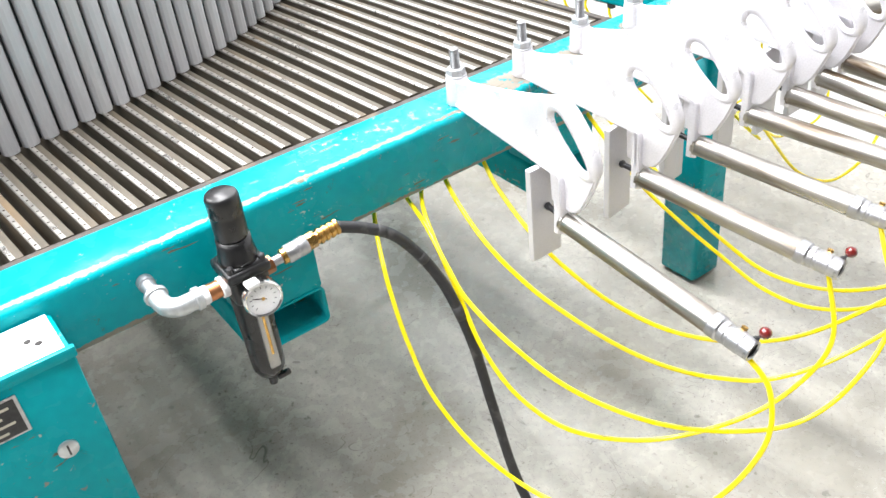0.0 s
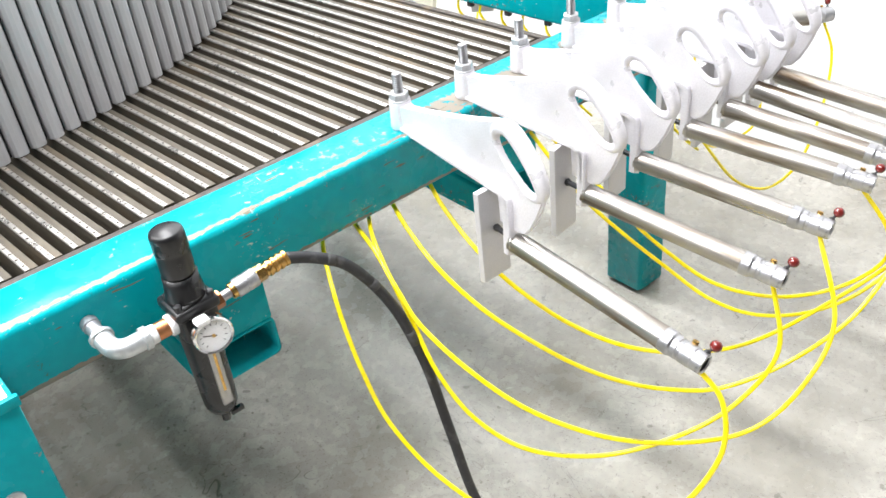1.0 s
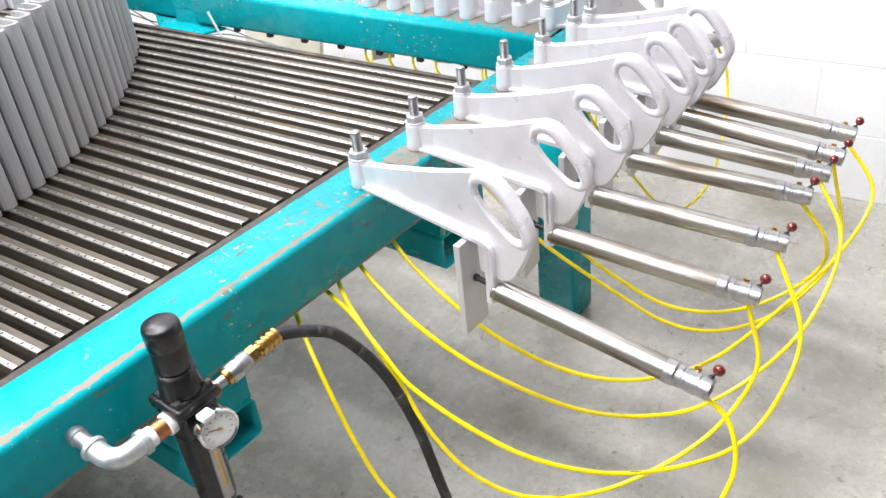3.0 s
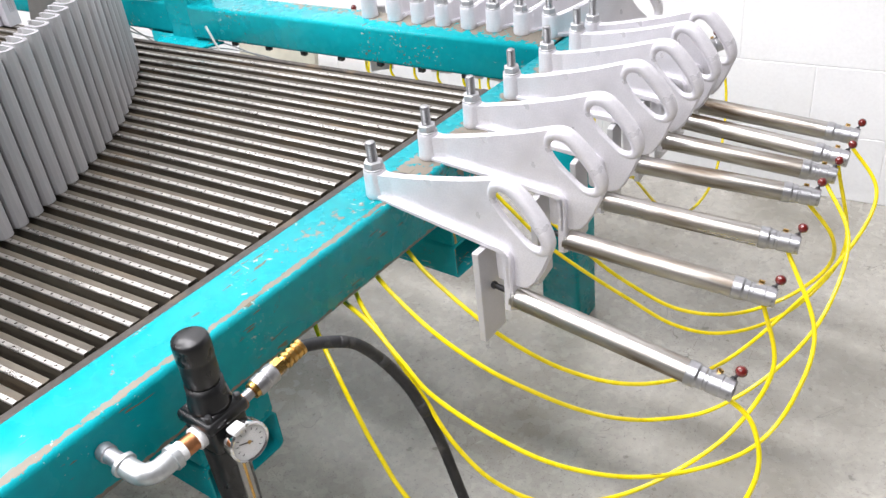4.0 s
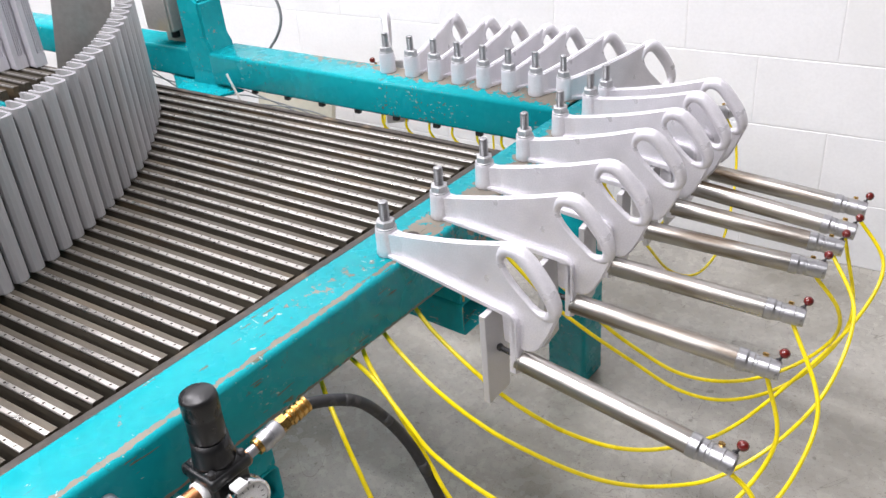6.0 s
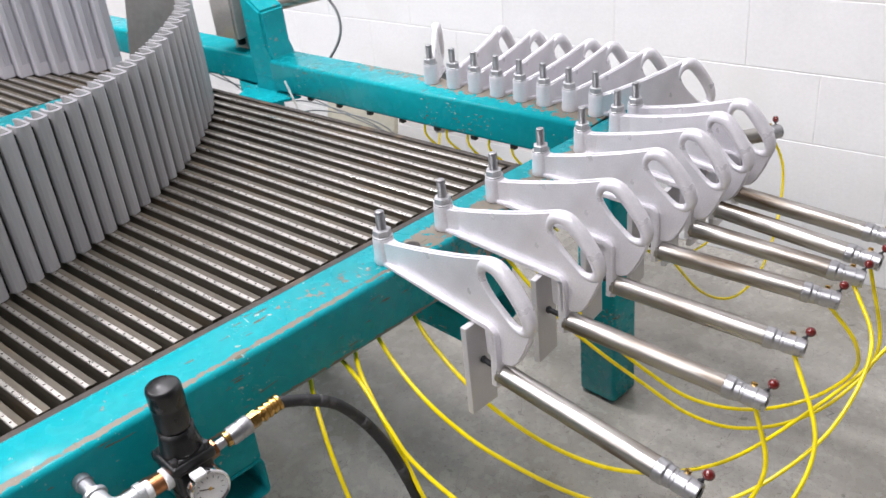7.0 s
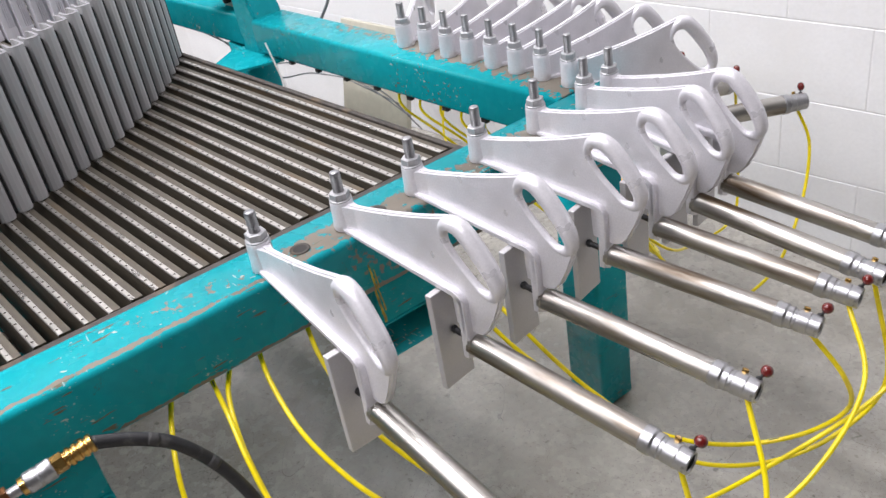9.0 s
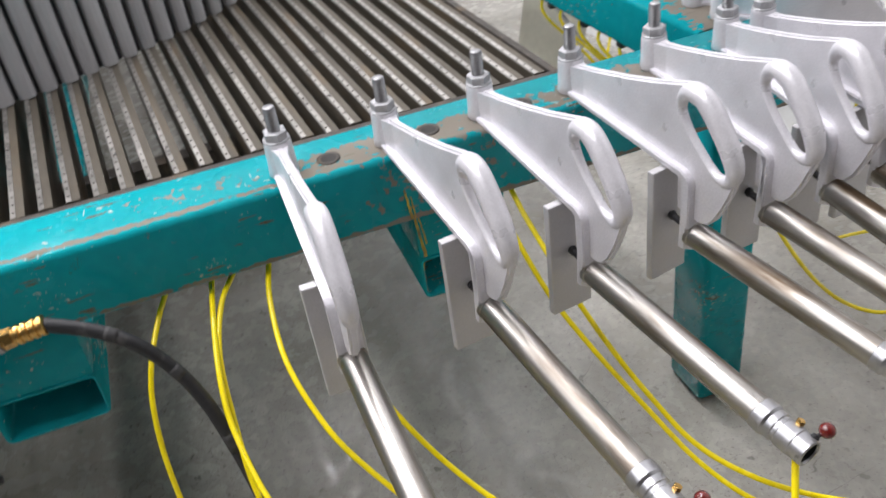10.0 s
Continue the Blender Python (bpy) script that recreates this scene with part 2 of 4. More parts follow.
M_BOXGREY = mat("grey cast box", (0.42, 0.41, 0.39), rough=0.5, metal=0.3, grain=0.1, grain_scale=100, stain=(0.5, 0.45, 0.3), stain_scale=8)
M_DARK = mat("dark steel", (0.04, 0.04, 0.042), rough=0.45, metal=0.5, grain=0.2)
M_GREYCABLE = mat("grey cable", (0.25, 0.26, 0.27), rough=0.5, grain=0.05)
M_BOARD = mat("beige board", (0.52, 0.49, 0.40), rough=0.6, grain=0.08, grain_scale=40)
M_SHEET = mat("dull sheet metal", (0.30, 0.29, 0.28), rough=0.45, metal=0.6, grain=0.1, grain_scale=60, stain=(0.2, 0.19, 0.18), stain_scale=7)
M_DIAL = mat("dial face", (0.85, 0.85, 0.84), rough=0.35, grain=0.02)
M_LAMP = bpy.data.materials.new("lamp diffuser")
M_LAMP.use_nodes = True
_b = M_LAMP.node_tree.nodes["Principled BSDF"]
_b.inputs["Base Color"].default_value = (0.9, 0.9, 0.9, 1)
_b.inputs["Emission Color"].default_value = (1.0, 0.98, 0.95, 1)
_b.inputs["Emission Strength"].default_value = 6.0
M_GLASS = bpy.data.materials.new("gauge glass")
M_GLASS.use_nodes = True
_b = M_GLASS.node_tree.nodes["Principled BSDF"]
_b.inputs["Base Color"].default_value = (1, 1, 1, 1)
_b.inputs["Roughness"].default_value = 0.03
_b.inputs["Transmission Weight"].default_value = 1.0
_b.inputs["IOR"].default_value = 1.3


def concrete_marks(m):
    """Speckle, hairline scratches and dark specks on the floor."""
    nt = m.node_tree
    n, l = nt.nodes, nt.links
    b = n["Principled BSDF"]
    base = b.inputs["Base Color"].links[0].from_socket
    geo = n.new("ShaderNodeNewGeometry")
    out = base
    for scale, dist, centre, half, color, strength in ((3.2, 1.4, 0.5, 0.0024, (0.12, 0.115, 0.10), 0.9), (7.0, 2.5, 0.56, 0.0022, (0.62, 0.61, 0.58), 0.6),
                                                       (5.0, 3.5, 0.58, 0.0026, (0.12, 0.115, 0.10), 0.8)):
        t = n.new("ShaderNodeTexNoise")
        t.inputs["Scale"].default_value, t.inputs["Detail"].default_value, t.inputs["Distortion"].default_value = scale, 3.0, dist
        l.new(geo.outputs["Position"], t.inputs["Vector"])
        a = n.new("ShaderNodeMath")
        a.operation = "SUBTRACT"
        l.new(t.outputs["Fac"], a.inputs[0])
        a.inputs[1].default_value = centre
        c = n.new("ShaderNodeMath")
        c.operation = "ABSOLUTE"
        l.new(a.outputs[0], c.inputs[0])
        r = n.new("ShaderNodeMapRange")
        r.inputs["From Min"].default_value, r.inputs["From Max"].default_value = half, 0.0
        r.inputs["To Min"].default_value, r.inputs["To Max"].default_value = 0.0, strength
        l.new(c.outputs[0], r.inputs["Value"])
        g = n.new("ShaderNodeTexNoise")
        g.inputs["Scale"].default_value = 2.3 * scale
        l.new(geo.outputs["Position"], g.inputs["Vector"])
        gr = n.new("ShaderNodeMapRange")
        gr.inputs["From Min"].default_value, gr.inputs["From Max"].default_value = 0.47, 0.56
        l.new(g.outputs["Fac"], gr.inputs["Value"])
        mu = n.new("ShaderNodeMath")
        mu.operation = "MULTIPLY"
        l.new(r.outputs["Result"], mu.inputs[0])
        l.new(gr.outputs["Result"], mu.inputs[1])
        x = n.new("ShaderNodeMix")
        x.data_type = "RGBA"
        l.new(mu.outputs[0], x.inputs[0])
        l.new(out, x.inputs[6])
        x.inputs[7].default_value = (*color, 1)
        out = x.outputs[2]
    for scale, lo, hi, color in ((34.0, 0.69, 0.73, (0.09, 0.085, 0.07)), (95.0, 0.64, 0.72, (0.14, 0.13, 0.11)), (210.0, 0.62, 0.70, (0.12, 0.11, 0.10))):
        t = n.new("ShaderNodeTexNoise")
        t.inputs["Scale"].default_value, t.inputs["Detail"].default_value = scale, 2.0
        l.new(geo.outputs["Position"], t.inputs["Vector"])
        r = n.new("ShaderNodeMapRange")
        r.inputs["From Min"].default_value, r.inputs["From Max"].default_value = lo, hi
        r.inputs["To Max"].default_value = 0.6
        l.new(t.outputs["Fac"], r.inputs["Value"])
        x = n.new("ShaderNodeMix")
        x.data_type = "RGBA"
        l.new(r.outputs["Result"], x.inputs[0])
        l.new(out, x.inputs[6])
        x.inputs[7].default_value = (*color, 1)
        out = x.outputs[2]
    l.new(out, b.inputs["Base Color"])


concrete_marks(M_FLOOR)


# ---- mesh helpers ----
def mesh_of(name, bm, *mats):
    me = bpy.data.meshes.new(name)
    bmesh.ops.recalc_face_normals(bm, faces=bm.faces)
    bm.to_mesh(me)
    bm.free()
    for m in mats:
        me.materials.append(m)
    return me


def smooth(bm, angle=35):
    for f in bm.faces:
        f.smooth = True
    for e in bm.edges:
        if len(e.link_faces) == 2 and e.calc_face_angle(0) > radians(angle):
            e.smooth = False
    return bm


def part(name, bm, material, parent=None, label="", m=None):
    ob = new(name, mesh_of(name, bm, *(material if isinstance(material, (list, tuple)) else (material,))))
    if parent:
        ob.parent = parent
    if m is not None:
        ob.matrix_basis = m
    return tagged(ob, label)


def thing(name, label, category, group="", kind="", m=None):
    ob = new(name)
    ob.empty_display_size = 0.05
    if m is not None:
        ob.matrix_basis = m
    return tagged(ob, label, category, group, kind)


def box(lo, hi, bevel=0.0, seg=2, bm=None, m=None):
    bm = bm or bmesh.new()
    a, b = Vector(lo), Vector(hi)
    r = bmesh.ops.create_cube(bm, size=1.0)
    vs = r["verts"]
    bmesh.ops.transform(bm, matrix=Matrix.Translation((a + b) / 2) @ Matrix.Diagonal((*(b - a), 1)), verts=vs)
    if bevel:
        es = list({e for v in vs for e in v.link_edges})
        g = bmesh.ops.bevel(bm, geom=es, offset=bevel, segments=seg, affect="EDGES", profile=0.5)
        vs = list({v for f in g["faces"] for v in f.verts} | {v for v in vs if v.is_valid})
    if m is not None:
        bmesh.ops.transform(bm, matrix=m, verts=[v for v in vs if v.is_valid])
    return bm


def prism(loop, z0, z1, bm=None, m=None, holes=()):
    """A closed outline in x, y, raised from z0 to z1, with holes through it."""
    bm = bm or bmesh.new()
    made = []
    edges = []
    for pts in (loop, *holes):
        vs = [bm.verts.new((x, y, z0)) for x, y in pts]
        made += vs
        edges += [bm.edges.new((vs[i], vs[(i + 1) % len(vs)])) for i in range(len(vs))]
    if holes:
        faces = [f for f in bmesh.ops.triangle_fill(bm, use_beauty=True, use_dissolve=False, edges=edges)["geom"] if isinstance(f, bmesh.types.BMFace)]
    else:
        faces = [bm.faces.new(made)]
    r = bmesh.ops.extrude_face_region(bm, geom=faces)
    up = [v for v in r["geom"] if isinstance(v, bmesh.types.BMVert)]
    bmesh.ops.translate(bm, verts=up, vec=(0, 0, z1 - z0))
    if m is not None:
        bmesh.ops.transform(bm, matrix=m, verts=made + up)
    return bm


def lathe(profile, n=24, bm=None, m=None, closed=True):
    """Turned about z: (radius, z) from the bottom up."""
    bm = bm or bmesh.new()
    rings = []
    for r, z in profile:
        rings.append([bm.verts.new((r * math.cos(2 * math.pi * i / n), r * math.sin(2 * math.pi * i / n), z)) for i in range(n)])
    for a, b in zip(rings, rings[1:]):
        for i in range(n):
            bm.faces.new((a[i], a[(i + 1) % n], b[(i + 1) % n], b[i]))
    if closed:
        bm.faces.new(rings[0])
        bm.faces.new(rings[-1])
    if m is not None:
        bmesh.ops.transform(bm, matrix=m, verts=[v for ring in rings for v in ring])
    return bm


def along(a, b):
    """A pose at a whose z points to b."""
    a, b = Vector(a), Vector(b)
    return Matrix.Translation(a) @ (b - a).to_track_quat("Z", "Y").to_matrix().to_4x4()


def glide(pts, steps=10):
    """A smooth line through points."""
    p = [Vector(q) for q in pts]
    p = [2 * p[0] - p[1]] + p + [2 * p[-1] - p[-2]]
    out = []
    for i in range(1, len(p) - 2):
        for k in range(steps):
            t = k / steps
            a, b, c, d = p[i - 1:i + 3]
            out.append(0.5 * (2 * b + (c - a) * t + (2 * a - 5 * b + 4 * c - d) * t * t + (3 * b - a - 3 * c + d) * t ** 3))
    return out + [p[-2]]


def sweep(line, r, n=10, bm=None, flat=1.0, up=None, m=None):
    """A round (or flattened) rod along a line."""
    bm = bm or bmesh.new()
    rings = []
    side = None
    for i, p in enumerate(line):
        t = (line[min(i + 1, len(line) - 1)] - line[max(i - 1, 0)]).normalized()
        ref = Vector(up) if up else side if side is not None else (Vector((0, 0, 1)) if abs(t.z) < 0.9 else Vector((1, 0, 0)))
        u = (ref - ref.dot(t) * t).normalized()
        side = u
        v = t.cross(u)
        rad = r[i] if isinstance(r, (list, tuple)) else r
        rings.append([bm.verts.new(p + rad * (math.cos(2 * math.pi * k / n) * u * flat + math.sin(2 * math.pi * k / n) * v)) for k in range(n)])
    for a, b in zip(rings, rings[1:]):
        for k in range(n):
            bm.faces.new((a[k], a[(k + 1) % n], b[(k + 1) % n], b[k]))
    bm.faces.new(rings[0])
    bm.faces.new(rings[-1])
    if m is not None:
        bmesh.ops.transform(bm, matrix=m, verts=[v for ring in rings for v in ring])
    return bm


def rounded_rect(w, h, r, seg=4):
    pts = []
    for cx, cy, a0 in ((w / 2 - r, h / 2 - r, 0), (-w / 2 + r, h / 2 - r, 90), (-w / 2 + r, -h / 2 + r, 180), (w / 2 - r, -h / 2 + r, 270)):
        for k in range(seg + 1):
            a = radians(a0 + 90 * k / seg)
            pts.append((cx + r * math.cos(a), cy + r * math.sin(a)))
    return pts


def square_tube(a, b, w, h, r=0.010, wall=0.006, up=(0, 0, 1)):
    """A hollow rolled section from a to b (its centre line), w across and h along up, open at both ends."""
    bm = bmesh.new()
    a, b = Vector(a), Vector(b)
    t = (b - a).normalized()
    u = (Vector(up) - Vector(up).dot(t) * t).normalized()
    s = t.cross(u)
    outer, inner = rounded_rect(w, h, r), rounded_rect(w - 2 * wall, h - 2 * wall, max(r - wall, 0.003))
    loops = []
    for base in (a, b):
        for pts in (outer, inner):
            loops.append([bm.verts.new(base + x * s + y * u) for x, y in pts])
    oa, ia, ob_, ib = loops
    n = len(oa)
    for i in range(n):
        j = (i + 1) % n
        bm.faces.new((oa[i], oa[j], ob_[j], ob_[i]))
        bm.faces.new((ia[i], ia[j], ib[j], ib[i]))
        bm.faces.new((oa[i], oa[j], ia[j], ia[i]))
        bm.faces.new((ob_[i], ob_[j], ib[j], ib[i]))
    return smooth(bm, 40)


def hexagon(r, z0, z1, chamfer=0.0015, m=None, bm=None):
    return lathe([(r - chamfer, z0), (r, z0 + chamfer), (r, z1 - chamfer), (r - chamfer * 1.5, z1)], 6, bm, m)


# ---- the hall ----
WA = radians(7.0)
WALL = pose(0.40, 2.29, 0, 0, 0, 7.0)
floor = tagged(part("floor", box((-6, -6, -0.1), (6, 6, 0)), M_FLOOR), "polished grey concrete floor, stained and scratched", "floor", kind="structure")
wall_north = tagged(part("wall_north", box((-5, 0.0016, -0.05), (5, 0.2, CEIL)), M_MORTAR, m=WALL), "white painted concrete block wall", "wall", kind="structure")
# unseen walls and ceiling, added to close the hall and hold down bounced light
for nm, lo, hi in (("wall_south", (-6, -5.2, 0), (6, -5.0, CEIL)), ("wall_west", (-5.2, -5, 0), (-5.0, 4, CEIL)), ("wall_east", (5.0, -5, 0), (5.2, 4, CEIL))):
    tagged(part(nm, box(lo, hi), M_HALL), "plain grey hall wall, unseen, added to limit side light", "wall", kind="structure")
tagged(part("ceiling", box((-6, -6, CEIL), (6, 6, CEIL + 0.1)), M_CEIL), "plain mid-grey ceiling, unseen, added to limit fill light", "ceiling", kind="structure")

lamp0 = None
for lx, ly in LIGHTS:
    if lamp0 is None:
        lamp0 = thing("ceiling_light", "long white strip light hung under the ceiling", "ceiling light", "strip lights", m=pose(lx, ly, CEIL))
        part("housing", box((-0.75, -0.16, -0.09), (0.75, 0.16, 0), 0.01), M_CEIL, lamp0)
        part("diffuser", box((-0.72, -0.14, -0.105), (0.72, 0.14, -0.091), 0.004), M_LAMP, lamp0, "glowing white diffuser")
    else:
        copy_thing(lamp0, pose(lx, ly, CEIL))
    d = bpy.data.lights.new("strip", "AREA")
    d.shape, d.size, d.size_y, d.energy, d.color = "RECTANGLE", 1.4, 0.3, LAMP_POWER, (0.97, 0.985, 1.0)
    new("strip_lamp", d).matrix_world = pose(lx, ly, CEIL - 0.12)


# ---- the machine frame ----
def rear(x, off=0.0, z=0.0):
    """A point off metres behind the rear beam's front edge, at x along it."""
    return Vector((x - off * math.sin(A2), REAR_Y + x * math.tan(A2) + off * math.cos(A2), z))


REAR_Y = 1.412
machine = thing("machine_frame", "teal painted welded steel machine frame, chipped along its edges", "machine frame")
part("front_beam", square_tube((BW / 2, -1.2, TOP - BW / 2), (BW / 2, 1.53, TOP - BW / 2), BW, BW, 0.009), M_TEAL, machine, "teal square steel beam with worn edges")
RW, RH = 0.102, 0.086
part("rear_beam", square_tube(rear(-1.035, RW / 2, TOP2 - RH / 2), rear(-0.004, RW / 2, TOP2 - RH / 2), RW, RH, 0.009), M_TEAL_REAR, machine, "teal square steel beam, bare round the bolts")
part("rear_beam_extension", square_tube(rear(-2.6, 0.060, TOP2 - RH / 2), rear(-1.125, 0.060, TOP2 - RH / 2), 0.10, RH, 0.011), M_TEAL_BACK, machine)
part("middle_beam", square_tube((-1.27, -1.2, TOP - 0.056), (-1.27, 0.86, TOP - 0.056), 0.10, 0.10, 0.011), M_TEAL_BACK, machine)
part("leg", square_tube((0.000, 1.465, 0.012), (0.000, 1.465, TOP - BW - 0.001), 0.102, 0.09, 0.010, up=(0, 1, 0)), M_TEAL_BACK, machine)
for y0, x1, zc in ((0.429, 0.083, 0.487), (1.001, 0.083, 0.503)):
    part("cross_tube", square_tube((-1.2, y0, zc), (x1, y0, zc), 0.132, 0.068, 0.010, wall=0.004), M_TEAL_BACK, machine)
    part("hanger_block", smooth(box((0.0, y0 - 0.065, zc + 0.0335), (x1 - 0.001, y0 + 0.065, TOP - BW - 0.0005), 0.004)), M_TEAL_BACK, machine)
# upright at the end of the rear beam
bm = prism([(-0.048, 0.0), (0.052, 0.0), (0.050, 0.068), (0.036, 0.095), (0.034, 0.190), (-0.048, 0.245)], 0, 0.085)
bmesh.ops.bevel(bm, geom=list(bm.edges), offset=0.006, segments=2, affect="EDGES")
part("upright", smooth(bm), M_TEAL_BACK, machine, m=Matrix.Translation(rear(-1.085, 0.095, TOP2 - 0.06)) @ pose(0, 0, 0, 90, 0, 4.4))
part("upright_post", square_tube(rear(-1.170, 0.052, 0.012), rear(-1.170, 0.052, TOP2 - RH - 0.001), 0.09, 0.09, 0.01, up=(0, 1, 0)), M_TEAL_BACK, machine)
part("upright_web", smooth(box((-0.045, -0.080, 0.0), (0.045, -0.004, 0.10), 0.004)), M_TEAL_BACK, machine, m=Matrix.Translation(rear(-1.085, 0.092, TOP2 - 0.125)) @ pose(0, 0, 0, 0, 0, 4.4))
part("gusset", prism([(-0.13, 0.0), (0.10, 0.0), (0.05, -0.11), (-0.06, -0.11)], 0, 0.006), M_TEAL_BACK, machine, m=Matrix.Translation(rear(-1.05, 0.02, TOP2 - 0.10)) @ pose(0, 0, 0, 0, 0, 4.4))
# bolt holes along the beam top, where arms are missing
for hx, hy in ((0.064, 0.847), (0.063, 0.979), (0.062, 1.108)):
    bm = lathe([(0.0150, 0.0), (0.0150, 0.0012), (0.0105, 0.0012), (0.0095, 0.0004)], 20, closed=False)
    part("bolt_hole_rim", smooth(bm), M_ANGLE, machine, m=pose(hx, hy, TOP))
    # solid disc, its near-black colour stands for the depth of the hole
    part("bolt_hole", lathe([(0.0102, 0.0), (0.0102, 0.0008)], 20), M_HOLE_SHADE, machine, m=pose(hx, hy, TOP))
# old yellow paint that has run down from the beam over the hanger block
M_DRIP = mat("dried yellow paint", (0.52, 0.37, 0.03), rough=0.45, grain=0.35, grain_scale=90, stain=(0.20, 0.15, 0.06), stain_scale=60, stain_lo=0.5, stain_hi=0.65)
for x, y0, z0, y1, z1, w in ((BW, 0.9255, 0.664, 0.9310, 0.6185, 0.0050), (BW, 0.9330, 0.652, 0.9350, 0.6190, 0.0026), (0.082, 0.9370, 0.6130, 0.9450, 0.540, 0.0054),
                             (0.082, 0.9420, 0.6130, 0.9490, 0.560, 0.0030), (0.082, 0.9400, 0.5350, 0.9385, 0.480, 0.0020)):
    dr = random.Random(int(w * 1e5 + z0 * 1e4))
    left, right = [], []
    for k in range(9):
        f = k / 8
        c, hw = y0 + (y1 - y0) * f + dr.uniform(-0.0006, 0.0006), w * (0.35 + 0.3 * dr.random() + 0.25 * f) / 2
        left.append((c - hw, z0 + (z1 - z0) * f))
        right.append((c + hw, z0 + (z1 - z0) * f))
    part("paint_run", prism(left + right[::-1], x - 0.0004, x + 0.0009, m=Matrix(((0, 0, 1, 0), (1, 0, 0, 0), (0, 1, 0, 0), (0, 0, 0, 1)))), M_DRIP, machine, "dried run of yellow paint")
# clips under the rear beam
for i in range(8):
    part("hose_clip", box((-0.008, -0.006, -0.010), (0.008, 0.006, 0.0), 0.002), M_DARK, machine, "small black clip", m=Matrix.Translation(rear(-0.90 + 0.115 * i, 0.012, TOP2 - RH - 0.0005)))

# ---- grate ----
PITCH = 0.0339
GY = 1.172
BARZ = 0.704
SK = math.tan(A2)
grate = thing("bar_grate", "grate of worn steel bars drilled with small holes, rusty in places", "grate")
part("edge_angle", box((-0.017, -1.2, BARZ - 0.04), (-0.002, 1.20, TOP - 0.006), 0.002), M_ANGLE, grate, "black angle iron edge")
part("far_edge_angle", box((-1.30, -0.006, BARZ - 0.04), (-0.018, 0.006, TOP - 0.008), 0.002), M_ANGLE, grate, "black angle iron edge", m=pose(0, 1.197, 0, 0, 0, 4.4))
part("support_rail", box((-0.24, -1.2, BARZ - 0.101), (-0.21, 1.15, BARZ - 0.071), 0.002), M_ANGLE, grate)
part("support_rail", box((-0.95, -1.2, BARZ - 0.101), (-0.92, 1.12, BARZ - 0.071), 0.002), M_ANGLE, grate)


def bar_mesh(x0, x1):
    """A bright strip with a worn bevel on its near edge, cut by a row of small shallow slots whose floor is coloured
    near-black for shade, and a plain darker bar against its far side.
    """
    bm = bmesh.new()
    c, w, total, h, lip, deep = 0.0009, 0.0072, 0.0178, 0.070, 0.0014, 0.0030
    box((x0, w, -h), (x1, total, -0.0010), bm=bm)
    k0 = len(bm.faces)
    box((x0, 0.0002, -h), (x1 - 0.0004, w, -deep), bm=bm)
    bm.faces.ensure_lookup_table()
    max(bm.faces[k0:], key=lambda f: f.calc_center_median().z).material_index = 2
    step, slot, slant = 0.0215, 0.0028, 0.0010

    def slab(q):
        v = [bm.verts.new((x, y, z)) for z in (0, -deep) for x, y in q]
        bm.faces.new(v[:4]).material_index = 1
        for j in range(4):
            bm.faces.new((v[j], v[(j + 1) % 4], v[4 + (j + 1) % 4], v[4 + j]))

    v = [bm.verts.new((x, y, z)) for x in (x0, x1) for y, z in ((0, -deep), (0, -c), (c, 0), (c + lip, 0), (c + lip, -deep))]
    for k in range(4):
        bm.faces.new((v[k], v[k + 1], v[k + 6], v[k + 5])).material_index = 1
    for k in (0, 5):
        bm.faces.new(v[k:k + 5])
    slab(((x0, w - lip), (x1, w - lip), (x1, w), (x0, w)))
    ends = [x1] + [x1 - 0.014 - i * step for i in range(int((x1 - x0 - 0.03) / step))] + [x0]
    for i in range(len(ends) - 1):
        b, a = ends[i] - (slot if i else 0), ends[i + 1]
        sb, sa = (slant if i else 0), (slant if i < len(ends) - 2 else 0)
        slab(((a, c + lip), (b, c + lip), (b + sb, w - lip), (a + sa, w - lip)))
    return mesh_of("grate_bar", bm, M_BAR, M_BARTOP, M_HOLE_SHADE)


BAR = bar_mesh(-1.18, -0.030)
BAR2 = bar_mesh(-2.7, -1.335)
rnd = random.Random(4)
NB = 56
for i in range(NB):
    for me in (BAR, BAR2):
        ob = new("grate_bar", me)
        ob.parent = grate
        ob.matrix_basis = pose(rnd.uniform(-0.003, 0.003), GY - i * PITCH, BARZ + rnd.uniform(-0.0006, 0.0006), 0, 0, 4.4 + rnd.uniform(-0.08, 0.08))

# ---- curved walls of slats that stand on the bars ----
KY = [-1.2, 0.0, 0.2, 0.3, 0.4, 0.5, 0.6, 0.7, 0.8, 0.9, 1.0, 1.06, 1.12]
KX = [-0.34, -0.325, -0.338, -0.358, -0.384, -0.416, -0.462, -0.522, -0.598, -0.700, -0.815, -0.91, -1.02]
SLAT_H = 0.25


